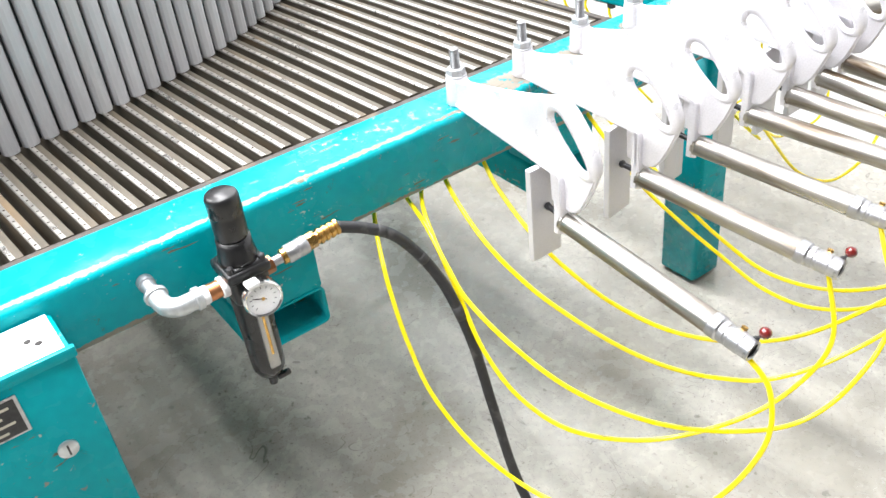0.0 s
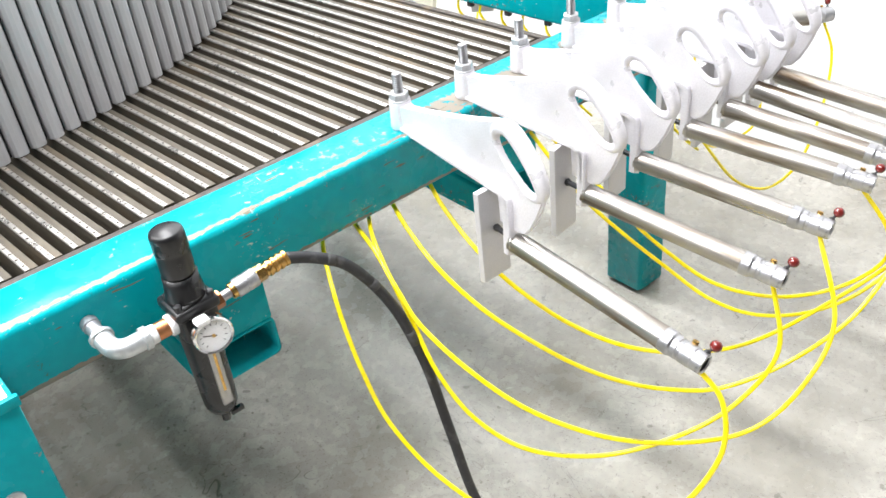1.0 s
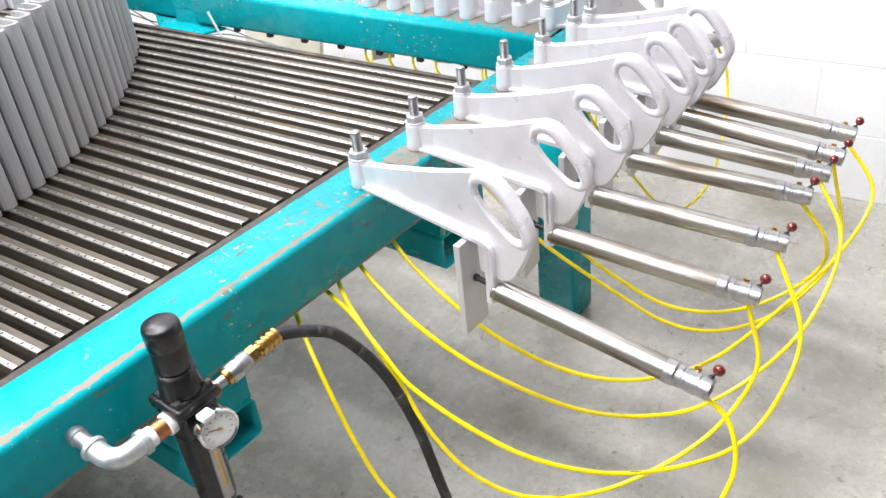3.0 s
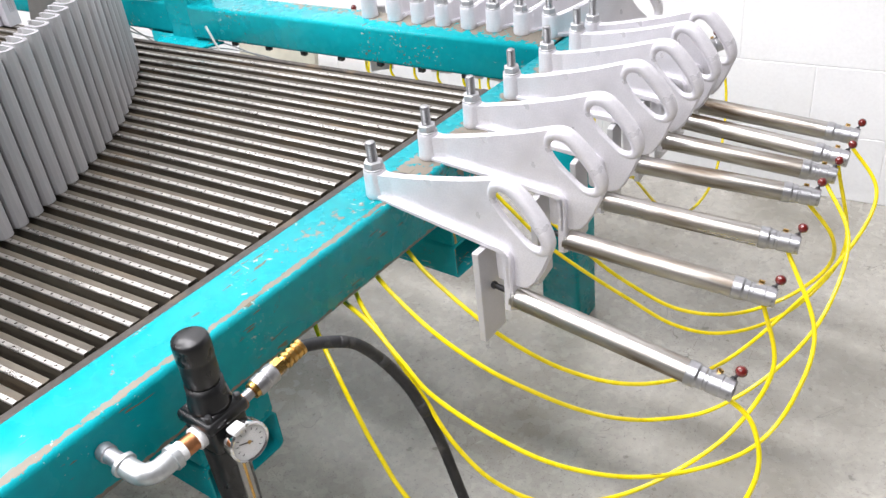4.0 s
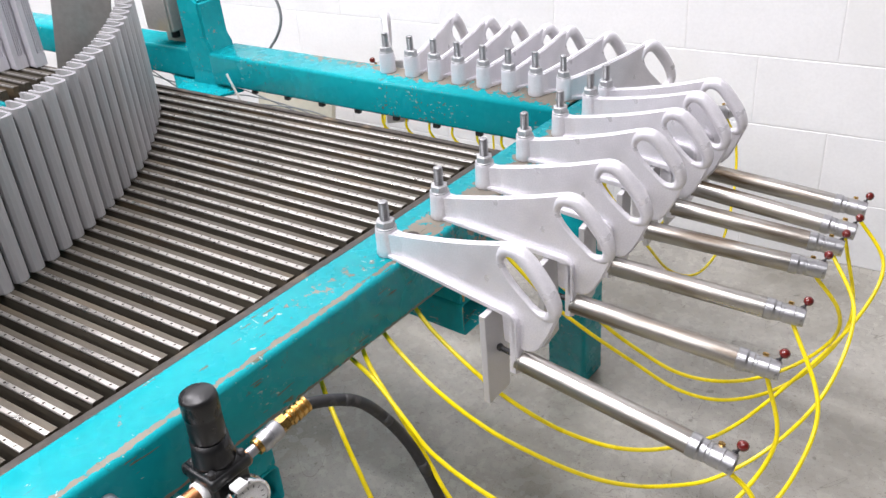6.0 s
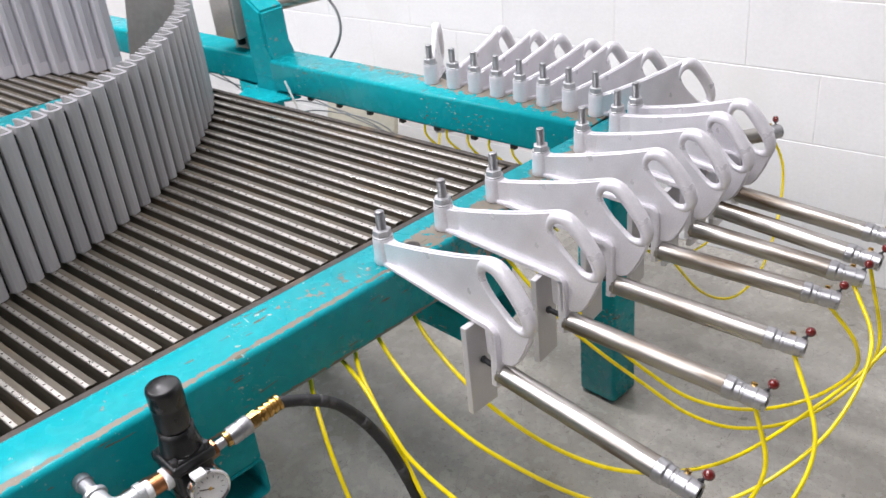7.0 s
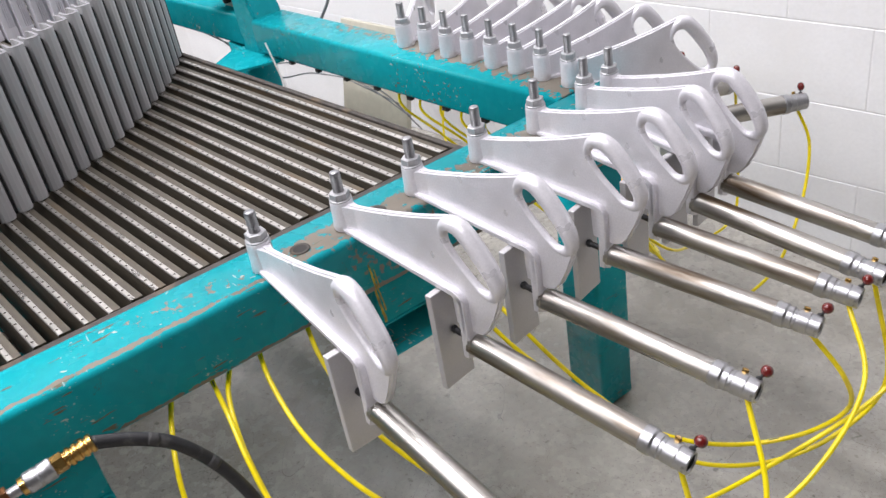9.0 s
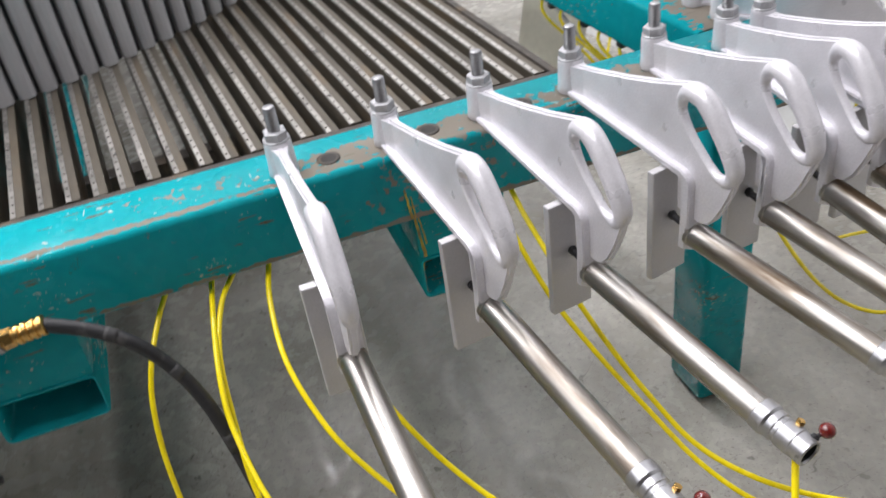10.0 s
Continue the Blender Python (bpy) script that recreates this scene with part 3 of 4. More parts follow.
def slat_mesh(h, ribbed=False):
    """A hollow pressed slat with a rounded nose to +x, open on top, hooked round its neighbour behind."""
    bm = bmesh.new()
    if ribbed:
        out = [(0.0, -0.0168), (0.0, -0.006)]
        for k in range(4):
            y = -0.006 + 0.0052 * k
            out += [(0.0, y), (0.0, y + 0.0030), (-0.0045, y + 0.0032), (-0.0045, y + 0.0050)]
        out += [(0.0, 0.0168), (-0.075, 0.0168), (-0.075, -0.0168)]
        clean = [out[0]]
        for p in out[1:]:
            if abs(p[0] - clean[-1][0]) + abs(p[1] - clean[-1][1]) > 1e-5:
                clean.append(p)
        prism(clean, 0.034, h, bm)
        prism([(0.0005, -0.0168), (0.0005, 0.0168), (-0.075, 0.0168), (-0.075, -0.0168)], 0, 0.034, bm)
        return mesh_of("slat", bm, M_SLAT2)
    W, D, t = 0.0138, 0.050, 0.0050
    front = [(-0.0100, -W), (-0.0050, -W * 0.86), (-0.0008, -W * 0.52), (0.0008, 0.0), (-0.0008, W * 0.52), (-0.0050, W * 0.86), (-0.0100, W)]
    out = [(-D + 0.012, -W), (-0.012, -W)] + front + [(-D, W), (-D - 0.004, W - 0.003), (-D - 0.005, W - 0.008)]
    inn = [(-D + 0.012, -W + t), (-0.014, -W + t)] + [(-0.0080 - 0.25 * (y / W) ** 2 * 0.012, y * (W - t) / W) for x, y in front] + [(-D + 0.003, W - t), (-D + 0.001, W - t - 0.001), (-D - 0.001, W - 0.008)]
    rows = []
    for z in (0.0, h):
        rows.append(([bm.verts.new((x, y, z)) for x, y in out], [bm.verts.new((x, y, z)) for x, y in inn]))
    (o0, i0), (o1, i1) = rows
    n = len(o0)
    for k in range(n - 1):
        bm.faces.new((o0[k], o0[k + 1], o1[k + 1], o1[k]))
        bm.faces.new((i0[k], i0[k + 1], i1[k + 1], i1[k]))
        bm.faces.new((o1[k], o1[k + 1], i1[k + 1], i1[k])).material_index = 1
        bm.faces.new((o0[k], o0[k + 1], i0[k + 1], i0[k]))
    for k in (0, n - 1):
        bm.faces.new((o0[k], o1[k], i1[k], i0[k]))
    # near-black strip in the joint to the next slat, standing for its shade
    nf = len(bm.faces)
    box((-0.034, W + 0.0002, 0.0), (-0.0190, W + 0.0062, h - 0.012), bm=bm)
    # same colour fills the hollow below the rim, as its inner shade
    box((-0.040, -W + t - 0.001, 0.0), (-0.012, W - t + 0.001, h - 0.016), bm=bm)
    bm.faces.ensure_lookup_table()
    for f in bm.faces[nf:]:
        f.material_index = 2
    return mesh_of("slat", bm, M_SLAT, M_SLATEND, M_SLAT_SHADE)


SLAT, SLATB = slat_mesh(SLAT_H), slat_mesh(SLAT_H + 0.05, True)
slats = thing("slat_wall", "curved wall of upright grey metal slats standing on the grate", "slat wall", "slat walls")
for i in range(0, 44):
    y = GY - i * PITCH
    x = -0.5
    for _ in range(6):
        x = float(np.interp(y + x * SK, KY, KX))
    ob = new("slat", SLAT)
    ob.parent = slats
    ob.matrix_basis = pose(x, y + x * SK + 0.008, BARZ + 0.001, 0, 0, 4.4 + rnd.uniform(-1, 1))
for row, (ky, kx) in enumerate((([-0.4, 0.3, 0.6, 0.735, 0.85, 0.92, 0.98, 1.06, 1.2], [-2.2, -2.05, -1.88, -1.78, -1.65, -1.58, -1.495, -1.42, -1.33]),)):
    slats2 = thing("slat_wall", "curved wall of pale ribbed metal slats standing on the grate", "slat wall", "slat walls")
    for i in range(0, 44):
        y = GY - i * PITCH
        x = -1.5
        for _ in range(6):
            x = float(np.interp(y + x * SK, ky, kx))
        ob = new("slat", SLATB)
        ob.parent = slats2
        ob.matrix_basis = pose(x, y + x * SK + 0.008, BARZ + 0.001, 0, 0, -2 + rnd.uniform(-1, 1))

# ---- clamp arms ----
SLOT = [(0.2170, 0.0475), (0.2190, 0.0560), (0.2255, 0.0618), (0.2335, 0.0625), (0.2415, 0.0592), (0.2540, 0.0472), (0.2675, 0.0312), (0.2795, 0.0150), (0.2875, -0.0010),
        (0.2875, -0.0085), (0.2820, -0.0118), (0.2700, -0.0100), (0.2500, 0.0060), (0.2355, 0.0195), (0.2235, 0.0340)]
WEB = [(0.010, 0.040), (0.06, 0.047), (0.12, 0.058), (0.17, 0.069), (0.20, 0.077), (0.222, 0.083), (0.240, 0.084), (0.256, 0.078), (0.268, 0.066), (0.283, 0.045),
       (0.298, 0.020), (0.306, 0.006), (0.307, -0.004), (0.302, -0.022), (0.291, -0.048), (0.278, -0.072), (0.266, -0.085), (0.252, -0.089), (0.214, -0.084),
       (0.212, -0.034), (0.200, -0.0255), (0.10, -0.0135), (0.010, 0.0015)]
XZ = pose(0, 0, 0, 90)


# thickness of the rim round the slot, point by point: across it in the web's plane, and sideways
RIM = [(0.0046, 0.0062), (0.0068, 0.0082), (0.0100, 0.0112), (0.0115, 0.0120), (0.0125, 0.0122), (0.0130, 0.0122), (0.0130, 0.0120), (0.0128, 0.0116), (0.0115, 0.0104),
       (0.0090, 0.0086), (0.0065, 0.0070), (0.0048, 0.0062), (0.0042, 0.0059), (0.0042, 0.0059), (0.0044, 0.0061)]


def slot_rim(bm):
    """A rounded rim all round the slot: a stout hand grip outside, flattening into the web inside; gives the web's opening."""
    n, sub = len(SLOT), 3
    ring = []
    for i in range(n):
        for k in range(sub):
            t = k / sub
            p = [(*SLOT[(i + j) % n], *RIM[(i + j) % n]) for j in (-1, 0, 1, 2)]
            ring.append([0.5 * (2 * b + (c - a) * t + (2 * a - 5 * b + 4 * c - d) * t * t + (3 * b - a - 3 * c + d) * t ** 3) for a, b, c, d in zip(*p)])
    m, sides = len(ring), 14
    loops, hole = [], []
    for i, (x, z, r, w) in enumerate(ring):
        (xa, za), (xb, zb) = ring[i - 2][:2], ring[(i + 2) % m][:2]
        tx, tz = xb - xa, zb - za
        q = math.hypot(tx, tz)
        nx, nz = -tz / q, tx / q
        cx, cz = x + nx * r, z + nz * r
        hole.append((x + nx * r * 0.8, z + nz * r * 0.8))
        loops.append([bm.verts.new((cx + nx * r * math.cos(2 * math.pi * k / sides), w * math.sin(2 * math.pi * k / sides), cz + nz * r * math.cos(2 * math.pi * k / sides)))
                      for k in range(sides)])
    for i in range(m):
        a, b = loops[i], loops[(i + 1) % m]
        for k in range(sides):
            bm.faces.new((a[k], a[(k + 1) % sides], b[(k + 1) % sides], b[k]))
    return hole


def arm_casting():
    bm = bmesh.new()
    hole = slot_rim(bm)
    web = bmesh.new()
    prism(WEB, -0.0055, 0.0055, web, XZ, holes=(hole,))
    bmesh.ops.recalc_face_normals(web, faces=web.faces)
    inside = set((round(x, 5), round(z, 5)) for x, z in hole)
    sharp = [e for e in web.edges if len(e.link_faces) == 2 and e.calc_face_angle(0) > radians(60) and not any((round(v.co.x, 5), round(v.co.z, 5)) in inside for v in e.verts)]
    bmesh.ops.bevel(web, geom=sharp, offset=0.0026, segments=3, affect="EDGES", clamp_overlap=True)
    tmp = bpy.data.meshes.new("web")
    web.to_mesh(tmp)
    web.free()
    bm.from_mesh(tmp)
    bpy.data.meshes.remove(tmp)
    # lower flange that turns down to the cylinder
    rib = bmesh.new()
    prism([(0.004, 0.0075), (0.206, -0.0190), (0.228, -0.0212), (0.239, -0.0268), (0.2445, -0.037), (0.2445, -0.098), (0.2350, -0.098), (0.2350, -0.043), (0.232, -0.036),
           (0.223, -0.0310), (0.205, -0.0285), (0.004, 0.0006)], -0.0150, 0.0150, rib, XZ)
    bmesh.ops.bevel(rib, geom=list(rib.edges), offset=0.0014, segments=2, affect="EDGES")
    tmp = bpy.data.meshes.new("rib")
    rib.to_mesh(tmp)
    rib.free()
    bm.from_mesh(tmp)
    bpy.data.meshes.remove(tmp)
    prism([(-0.015, 0.0), (0.015, 0.0), (0.015, -0.055), (0.0165, -0.095), (0.0, -0.104), (-0.0165, -0.095), (-0.015, -0.055)], 0, 0.009, bm,
          Matrix.Translation((0.2315, 0, -0.031)) @ pose(0, 0, 0, 90, 0, 90))
    # boss
    lathe([(0.0178, 0.0), (0.0188, 0.002), (0.0178, 0.012), (0.0170, 0.040), (0.0165, 0.0445), (0.0150, 0.0460)], 24, bm)
    prism([(0.008, -0.0125), (0.020, -0.0085), (0.034, -0.0055), (0.034, 0.0055), (0.020, 0.0085), (0.008, 0.0125)], -0.006, 0.0400, bm)
    return smooth(bm, 42)


def stud_mesh():
    pts = []
    z = 0.044
    while z < 0.0850:
        pts += [(0.0062, z), (0.0080, z + 0.0012), (0.0080, z + 0.0018), (0.0062, z + 0.0030)]
        z += 0.0033
    pts += [(0.0076, z + 0.0006), (0.0066, z + 0.0018)]
    return smooth(lathe(pts, 16), 35)


AX0 = Vector((0.236, 0, -0.110))      # where the cylinder leaves the casting
CL = 0.310                            # length of the cylinder


def clamp_arm(m):
    t = thing("clamp_arm", "silver cast clamp arm with steel air cylinder, bolted on the beam", "clamp arm", "clamp arms on the front beam", m=m)
    part("casting", arm_casting(), M_CAST, t, "silver painted casting with a hand slot")
    part("stud", stud_mesh(), M_STUD, t, "threaded steel stud")
    part("nut", hexagon(0.0150, 0.0470, 0.0582, 0.0012), M_NUT, t)
    part("washer", smooth(lathe([(0.0165, 0.0455), (0.0165, 0.0472), (0.009, 0.0472)], 24)), M_NUT, t)
    # sliding pad with its pin
    part("pad", box((0.192, -0.033, -0.188), (0.203, 0.023, -0.030), 0.0015), M_PLATE, t, "grey painted steel pad")
    part("pin", smooth(lathe([(0.0045, 0), (0.0045, 0.028)], 12, m=along((0.200, -0.004, -0.098), (0.23, -0.004, -0.102)))), M_DARK, t)
    part("pin_nut", hexagon(0.0060, 0, 0.006, 0.0008, along((0.2035, -0.004, -0.0985), (0.23, -0.004, -0.102))), M_DARK, t)
    ax = pose(0, 0, 0, 0, 90, 0)
    L = CL
    cyl = part("cylinder", smooth(lathe([(0.0150, 0.0), (0.0172, 0.001), (0.0172, 0.006), (0.0162, 0.007), (0.0165, 0.0085), (0.0165, L - 0.060)], 32, m=ax)), M_TUBE, t,
               "polished steel tube with rust marks")
    part("collar", smooth(lathe([(0.0165, L - 0.060), (0.0176, L - 0.059), (0.0176, L - 0.047), (0.0165, L - 0.045), (0.0158, L - 0.044)], 32, m=ax), 20), M_ALU, cyl)
    part("end_cap", smooth(lathe([(0.0158, L - 0.044), (0.0158, L - 0.037), (0.0147, L - 0.036), (0.0147, L - 0.032), (0.0157, L - 0.031), (0.0157, L - 0.016), (0.0149, L - 0.015), (0.0149, L - 0.001), (0.0143, L), (0.0120, L), (0.0112, L - 0.002)], 32, m=ax, closed=False), 22), M_ALU, cyl,
         "scuffed aluminium end cap")
    # shallow bore, its shade put into the dark colour of its walls
    part("bore", smooth(lathe([(0.0115, L - 0.0018), (0.0112, L - 0.004), (0.0112, L - 0.026), (0.001, L - 0.0262)], 24, m=ax, closed=False)), M_DARK, cyl, "open bore, coloured dark for the shade inside")
    base, knob = Vector((L - 0.007, 0.009, 0.009)), Vector((L - 0.001, 0.018, 0.021))
    part("valve_stem", smooth(lathe([(0.0042, -0.004), (0.0042, 0.004), (0.0020, 0.006), (0.0020, (knob - base).length)], 10, m=along(base, knob))), M_DARK, cyl)
    part("ball_knob", smooth(lathe([(0.0078 * math.sin(math.pi * i / 10) + 0.0001, -0.0078 * math.cos(math.pi * i / 10)) for i in range(11)], 16, m=Matrix.Translation(knob))), M_RED, cyl,
         "dark red ball knob")
    part("brass_fitting", hexagon(0.0044, 0, 0.006, 0.0008, Matrix.Translation((L - 0.024, 0.010, 0.011)) @ pose(0, 0, 0, -25, 0, 0)), M_BRASS, cyl, "small brass fitting")
    return t


def aim(arm, m, knob):
    """Swings the arm's cylinder so that its ball knob stands at knob; gives the place under its tip where the hose goes in."""
    cyl = [o for o in arm.children if o.name.startswith("cylinder")][0]
    tip = m.inverted() @ (Vector(knob) - Vector((0, 0.018, 0.021)))
    d = tip - AX0
    turn = d.to_track_quat("X", "Z").to_matrix().to_4x4()
    local = Matrix.Translation(AX0) @ turn @ Matrix.Diagonal((d.length / CL, 1, 1, 1))
    cyl.matrix_basis = local
    return m @ (local @ Vector((CL - 0.016, 0.004, -0.014)))


# bolt x, y, turn, length; ball knob x, y, z
ARMS = [(0.066, 0.791, 0.2, 1.0, 0.627, 0.823, 0.577), (0.065, 0.926, 7.7, 0.975, 0.610, 1.029, 0.585), (0.064, 1.053, 8.6, 0.965, 0.597, 1.171, 0.590), (0.063, 1.181, 11.4, 0.952, 0.580, 1.327, 0.588),
        (0.064, 1.303, 6.7, 0.955, 0.581, 1.418, 0.585), (0.067, 1.412, 2.2, 0.93, 0.586, 1.470, 0.594), (0.072, 1.466, 8.5, 0.915, 0.579, 1.558, 0.596)]
TIPS = []
first = None
for x, y, a, s, *knob in ARMS:
    m = pose(x, y, TOP + 0.0005, 0, 0, a) @ Matrix.Diagonal((s, 1, 1, 1))
    if first is None:
        first = arm = clamp_arm(m)
    else:
        arm = copy_thing(first, m)
    TIPS.append(aim(arm, m, knob))
REAR_ARMS = [(-0.488, 131, 0), (-0.417, 98, 0), (-0.352, 88, 0), (-0.288, 86, 0), (-0.222, 79, 0), (-0.158, 81, 0), (-0.092, 71, 0), (-0.026, 57, 0)]
RTIPS = []
for x, a, _ in REAR_ARMS:
    p = rear(x, 0.062, TOP2 + 0.0005)
    m = Matrix.Translation(p) @ pose(0, 0, 0, 0, 0, a) @ Matrix.Diagonal((0.87, 1.04, 1.06, 1))
    arm = tagged(copy_thing(first, m), group="clamp arms on the rear beam")
    RTIPS.append(aim(arm, m, Vector((0.188, 1.886, 0.605)) if x > -0.05 else m @ Vector((0.530, 0.026, -0.108))))


# ---- air line: regulator, fittings and hoses ----
FX, FY = 0.172, 0.352
frl = thing("air_regulator", "black air filter regulator with a round pressure gauge on the beam", "air regulator", m=pose(FX, FY, 0))
bm = smooth(lathe([(0.0200, 0.728), (0.0212, 0.732), (0.0212, 0.760), (0.0205, 0.7625), (0.0218, 0.765), (0.0218, 0.786), (0.0205, 0.7905), (0.018, 0.7925)], 32))
part("adjusting_knob", bm, M_BLACK, frl, "black plastic adjusting knob")
part("bonnet", smooth(lathe([(0.026, 0.694), (0.0255, 0.700), (0.0245, 0.702), (0.0245, 0.707), (0.0235, 0.709), (0.0235, 0.714), (0.0225, 0.716), (0.0225, 0.728)], 32)), M_BLACK, frl)
part("body", smooth(box((-0.027, -0.026, 0.640), (0.027, 0.026, 0.696), 0.006, 3)), M_BLACK, frl)
part("body_flange", smooth(box((-0.030, -0.030, 0.676), (0.030, 0.030, 0.692), 0.005, 3)), M_BLACK, frl)
bm = smooth(lathe([(0.010, 0.498), (0.018, 0.500), (0.0225, 0.510), (0.0235, 0.530), (0.0250, 0.632), (0.0250, 0.641)], 32))
part("bowl_guard", bm, M_BLACK, frl, "black metal bowl guard")
part("sight_window", smooth(box((0.0213, -0.0062, 0.520), (0.0251, 0.0095, 0.620), 0.003)), M_BOXGREY, frl, "cloudy sight glass")
part("filter_core", smooth(lathe([(0.0028, 0.545), (0.0028, 0.612)], 12, m=pose(0.0232, 0.002, 0))), M_BRASS, frl, "brass filter core")
for s in (-1, 1):
    part("screw", smooth(lathe([(0.0045, 0.692), (0.0045, 0.7), (0.003, 0.7015)], 12, m=pose(0.022, 0.022 * s, 0))), M_DARK, frl)
part("drain", smooth(lathe([(0.004, 0.474), (0.006, 0.476), (0.006, 0.486), (0.0075, 0.488), (0.0075, 0.499)], 14)), M_BLACK, frl)
part("drain_lever", smooth(box((0.006, 0.004, 0.486), (0.014, 0.024, 0.494), 0.002)), M_BLACK, frl)
g = along((0.026, 0.003, 0.658), (0.126, -0.011, 0.666)) @ Matrix.Diagonal((1.07, 1.07, 1, 1))
gauge = part("gauge_case", smooth(lathe([(0.006, 0.0), (0.006, 0.012), (0.0225, 0.014), (0.0240, 0.017), (0.0240, 0.031), (0.0225, 0.0328), (0.0205, 0.0318)], 36, m=g, closed=False)), M_CHROME, frl, "chromed gauge case")
part("sticker", smooth(box((0.041, -0.017, 0.6800), (0.0566, 0.001, 0.6875), 0.0025)), M_TAPE, gauge, "white paper sticker")
part("dial", lathe([(0.0208, 0.0285), (0.0208, 0.0290)], 36, m=g), M_DIAL, gauge, "white dial")
for k in range(11):
    a = radians(-45 + 27 * k)
    part("dial_mark", box((-0.0004, 0.0135, 0.0291), (0.0004, 0.0165, 0.0293), m=g @ pose(0, 0, 0, 0, 0, math.degrees(a) - 90)), M_DARK, gauge)
part("dial_needle", box((-0.0006, -0.004, 0.0297), (0.0006, 0.013, 0.0301), m=g @ pose(0, 0, 0, 0, 0, 70)), M_DARK, gauge)
part("dial_hub", lathe([(0.0022, 0.0291), (0.0022, 0.0306)], 12, m=g), M_BRASS, gauge)
part("dial_glass", smooth(lathe([(0.0206, 0.0312), (0.0200, 0.0318), (0.0120, 0.0326), (0.001, 0.0330)], 36, m=g, closed=False)), M_GLASS, gauge).visible_shadow = False

inlet = thing("pipe_elbow", "galvanised pipe elbow with white thread tape, screwed into the beam", "pipe elbow")
PZ = 0.664
part("coupling", smooth(lathe([(0.0105, 0), (0.0115, 0.002), (0.0115, 0.012), (0.0098, 0.013), (0.0098, 0.036)], 24, m=along((BW + 0.0005, 0.245, PZ + 0.012), (0.2, 0.247, PZ + 0.003)))), M_ZINC, inlet, "grey steel nipple")
line = glide([(0.135, 0.246, PZ + 0.009), (0.150, 0.2465, PZ + 0.005), (0.164, 0.250, PZ + 0.002), (0.172, 0.262, PZ), (0.173, 0.276, PZ), (0.1725, 0.288, PZ)], 5)
part("elbow", smooth(sweep(line, 0.0128, 18)), M_GALV, inlet, "galvanised elbow")
part("elbow_bead", smooth(lathe([(0.0128, 0), (0.0155, 0.001), (0.0155, 0.006), (0.0128, 0.007)], 24, m=along((0.136, 0.246, PZ + 0.0088), (0.2, 0.2475, PZ - 0.008)))), M_GALV, inlet)
part("elbow_bead", smooth(lathe([(0.0128, 0), (0.0155, 0.001), (0.0155, 0.009), (0.0128, 0.010)], 24, m=along((0.1725, 0.282, PZ), (0.1725, 0.4, PZ)))), M_GALV, inlet)
part("thread_tape", smooth(lathe([(0.0115, 0), (0.0125, 0.001), (0.0125, 0.008), (0.0115, 0.009)], 20, m=along((0.1725, 0.292, PZ), (0.1725, 0.4, PZ)))), M_TAPE, inlet)
part("copper_bushing", smooth(lathe([(0.0118, 0), (0.0118, 0.016)], 20, m=along((0.1725, 0.301, PZ), (0.1725, 0.4, PZ)))), M_COPPER, inlet, "copper bushing")
part("thread_tape", smooth(lathe([(0.0125, 0), (0.0145, 0.001), (0.0145, 0.009), (0.0125, 0.010)], 20, m=along((0.1725, 0.317, PZ), (0.1725, 0.4, PZ)))), M_TAPE, inlet)

HY = 0.380
hose_line = along((0.173, HY, 0.664), (0.178, 0.50, 0.679))
coupler = thing("hose_coupling", "brass and steel quick coupling between regulator and rubber hose", "hose coupling")
part("hex_bushing", hexagon(0.0120, 0.0, 0.014, 0.001, hose_line), M_COPPER, coupler, "copper hex bushing")
part("nipple", smooth(lathe([(0.0070, 0.014), (0.0070, 0.028)], 18, m=hose_line)), M_ZINC, coupler)
part("brass_ring", smooth(lathe([(0.0095, 0.027), (0.0110, 0.028), (0.0110, 0.034)], 20, m=hose_line)), M_BRASS, coupler)
part("steel_sleeve", smooth(lathe([(0.0122, 0.034), (0.0132, 0.036), (0.0132, 0.048), (0.0124, 0.049), (0.0124, 0.051), (0.0132, 0.052), (0.0132, 0.064), (0.0120, 0.066)], 24, m=hose_line)), M_ALU, coupler)
part("brass_hex", hexagon(0.0115, 0.066, 0.080, 0.001, hose_line), M_BRASS, coupler)
pts = [(0.0095, 0.080)]
for k in range(4):
    z = 0.084 + 0.0085 * k
    pts += [(0.0098, z - 0.001), (0.0116, z), (0.0116, z + 0.004), (0.0098, z + 0.0052)]
part("brass_ferrule", smooth(lathe(pts, 20, m=hose_line)), M_BRASS, coupler)
tip = hose_line @ Vector((0, 0, 0.112))
K = [tip, (0.184, 0.530, 0.660), (0.193, 0.568, 0.634), (0.201, 0.598, 0.592), (0.213, 0.618, 0.550), (0.228, 0.631, 0.505), (0.250, 0.645, 0.42), (0.275, 0.655, 0.29), (0.305, 0.668, 0.14), (0.35, 0.69, 0.030), (0.45, 0.72, 0.0105), (0.70, 0.74, 0.0105),
     (1.1, 0.60, 0.0105)]
rubber = tagged(part("rubber_hose", smooth(sweep(glide(K, 10), 0.0083, 14)), M_RUBBER), "dusty black rubber air hose drooping to the floor", "air hose")
kl = glide(K, 10)
for a in (14, 31, 52):
    part("scuffed_band", smooth(sweep([p.copy() for p in kl[a:a + 4]], 0.0085, 14)), M_SCUFF, rubber, "scuffed grey band")


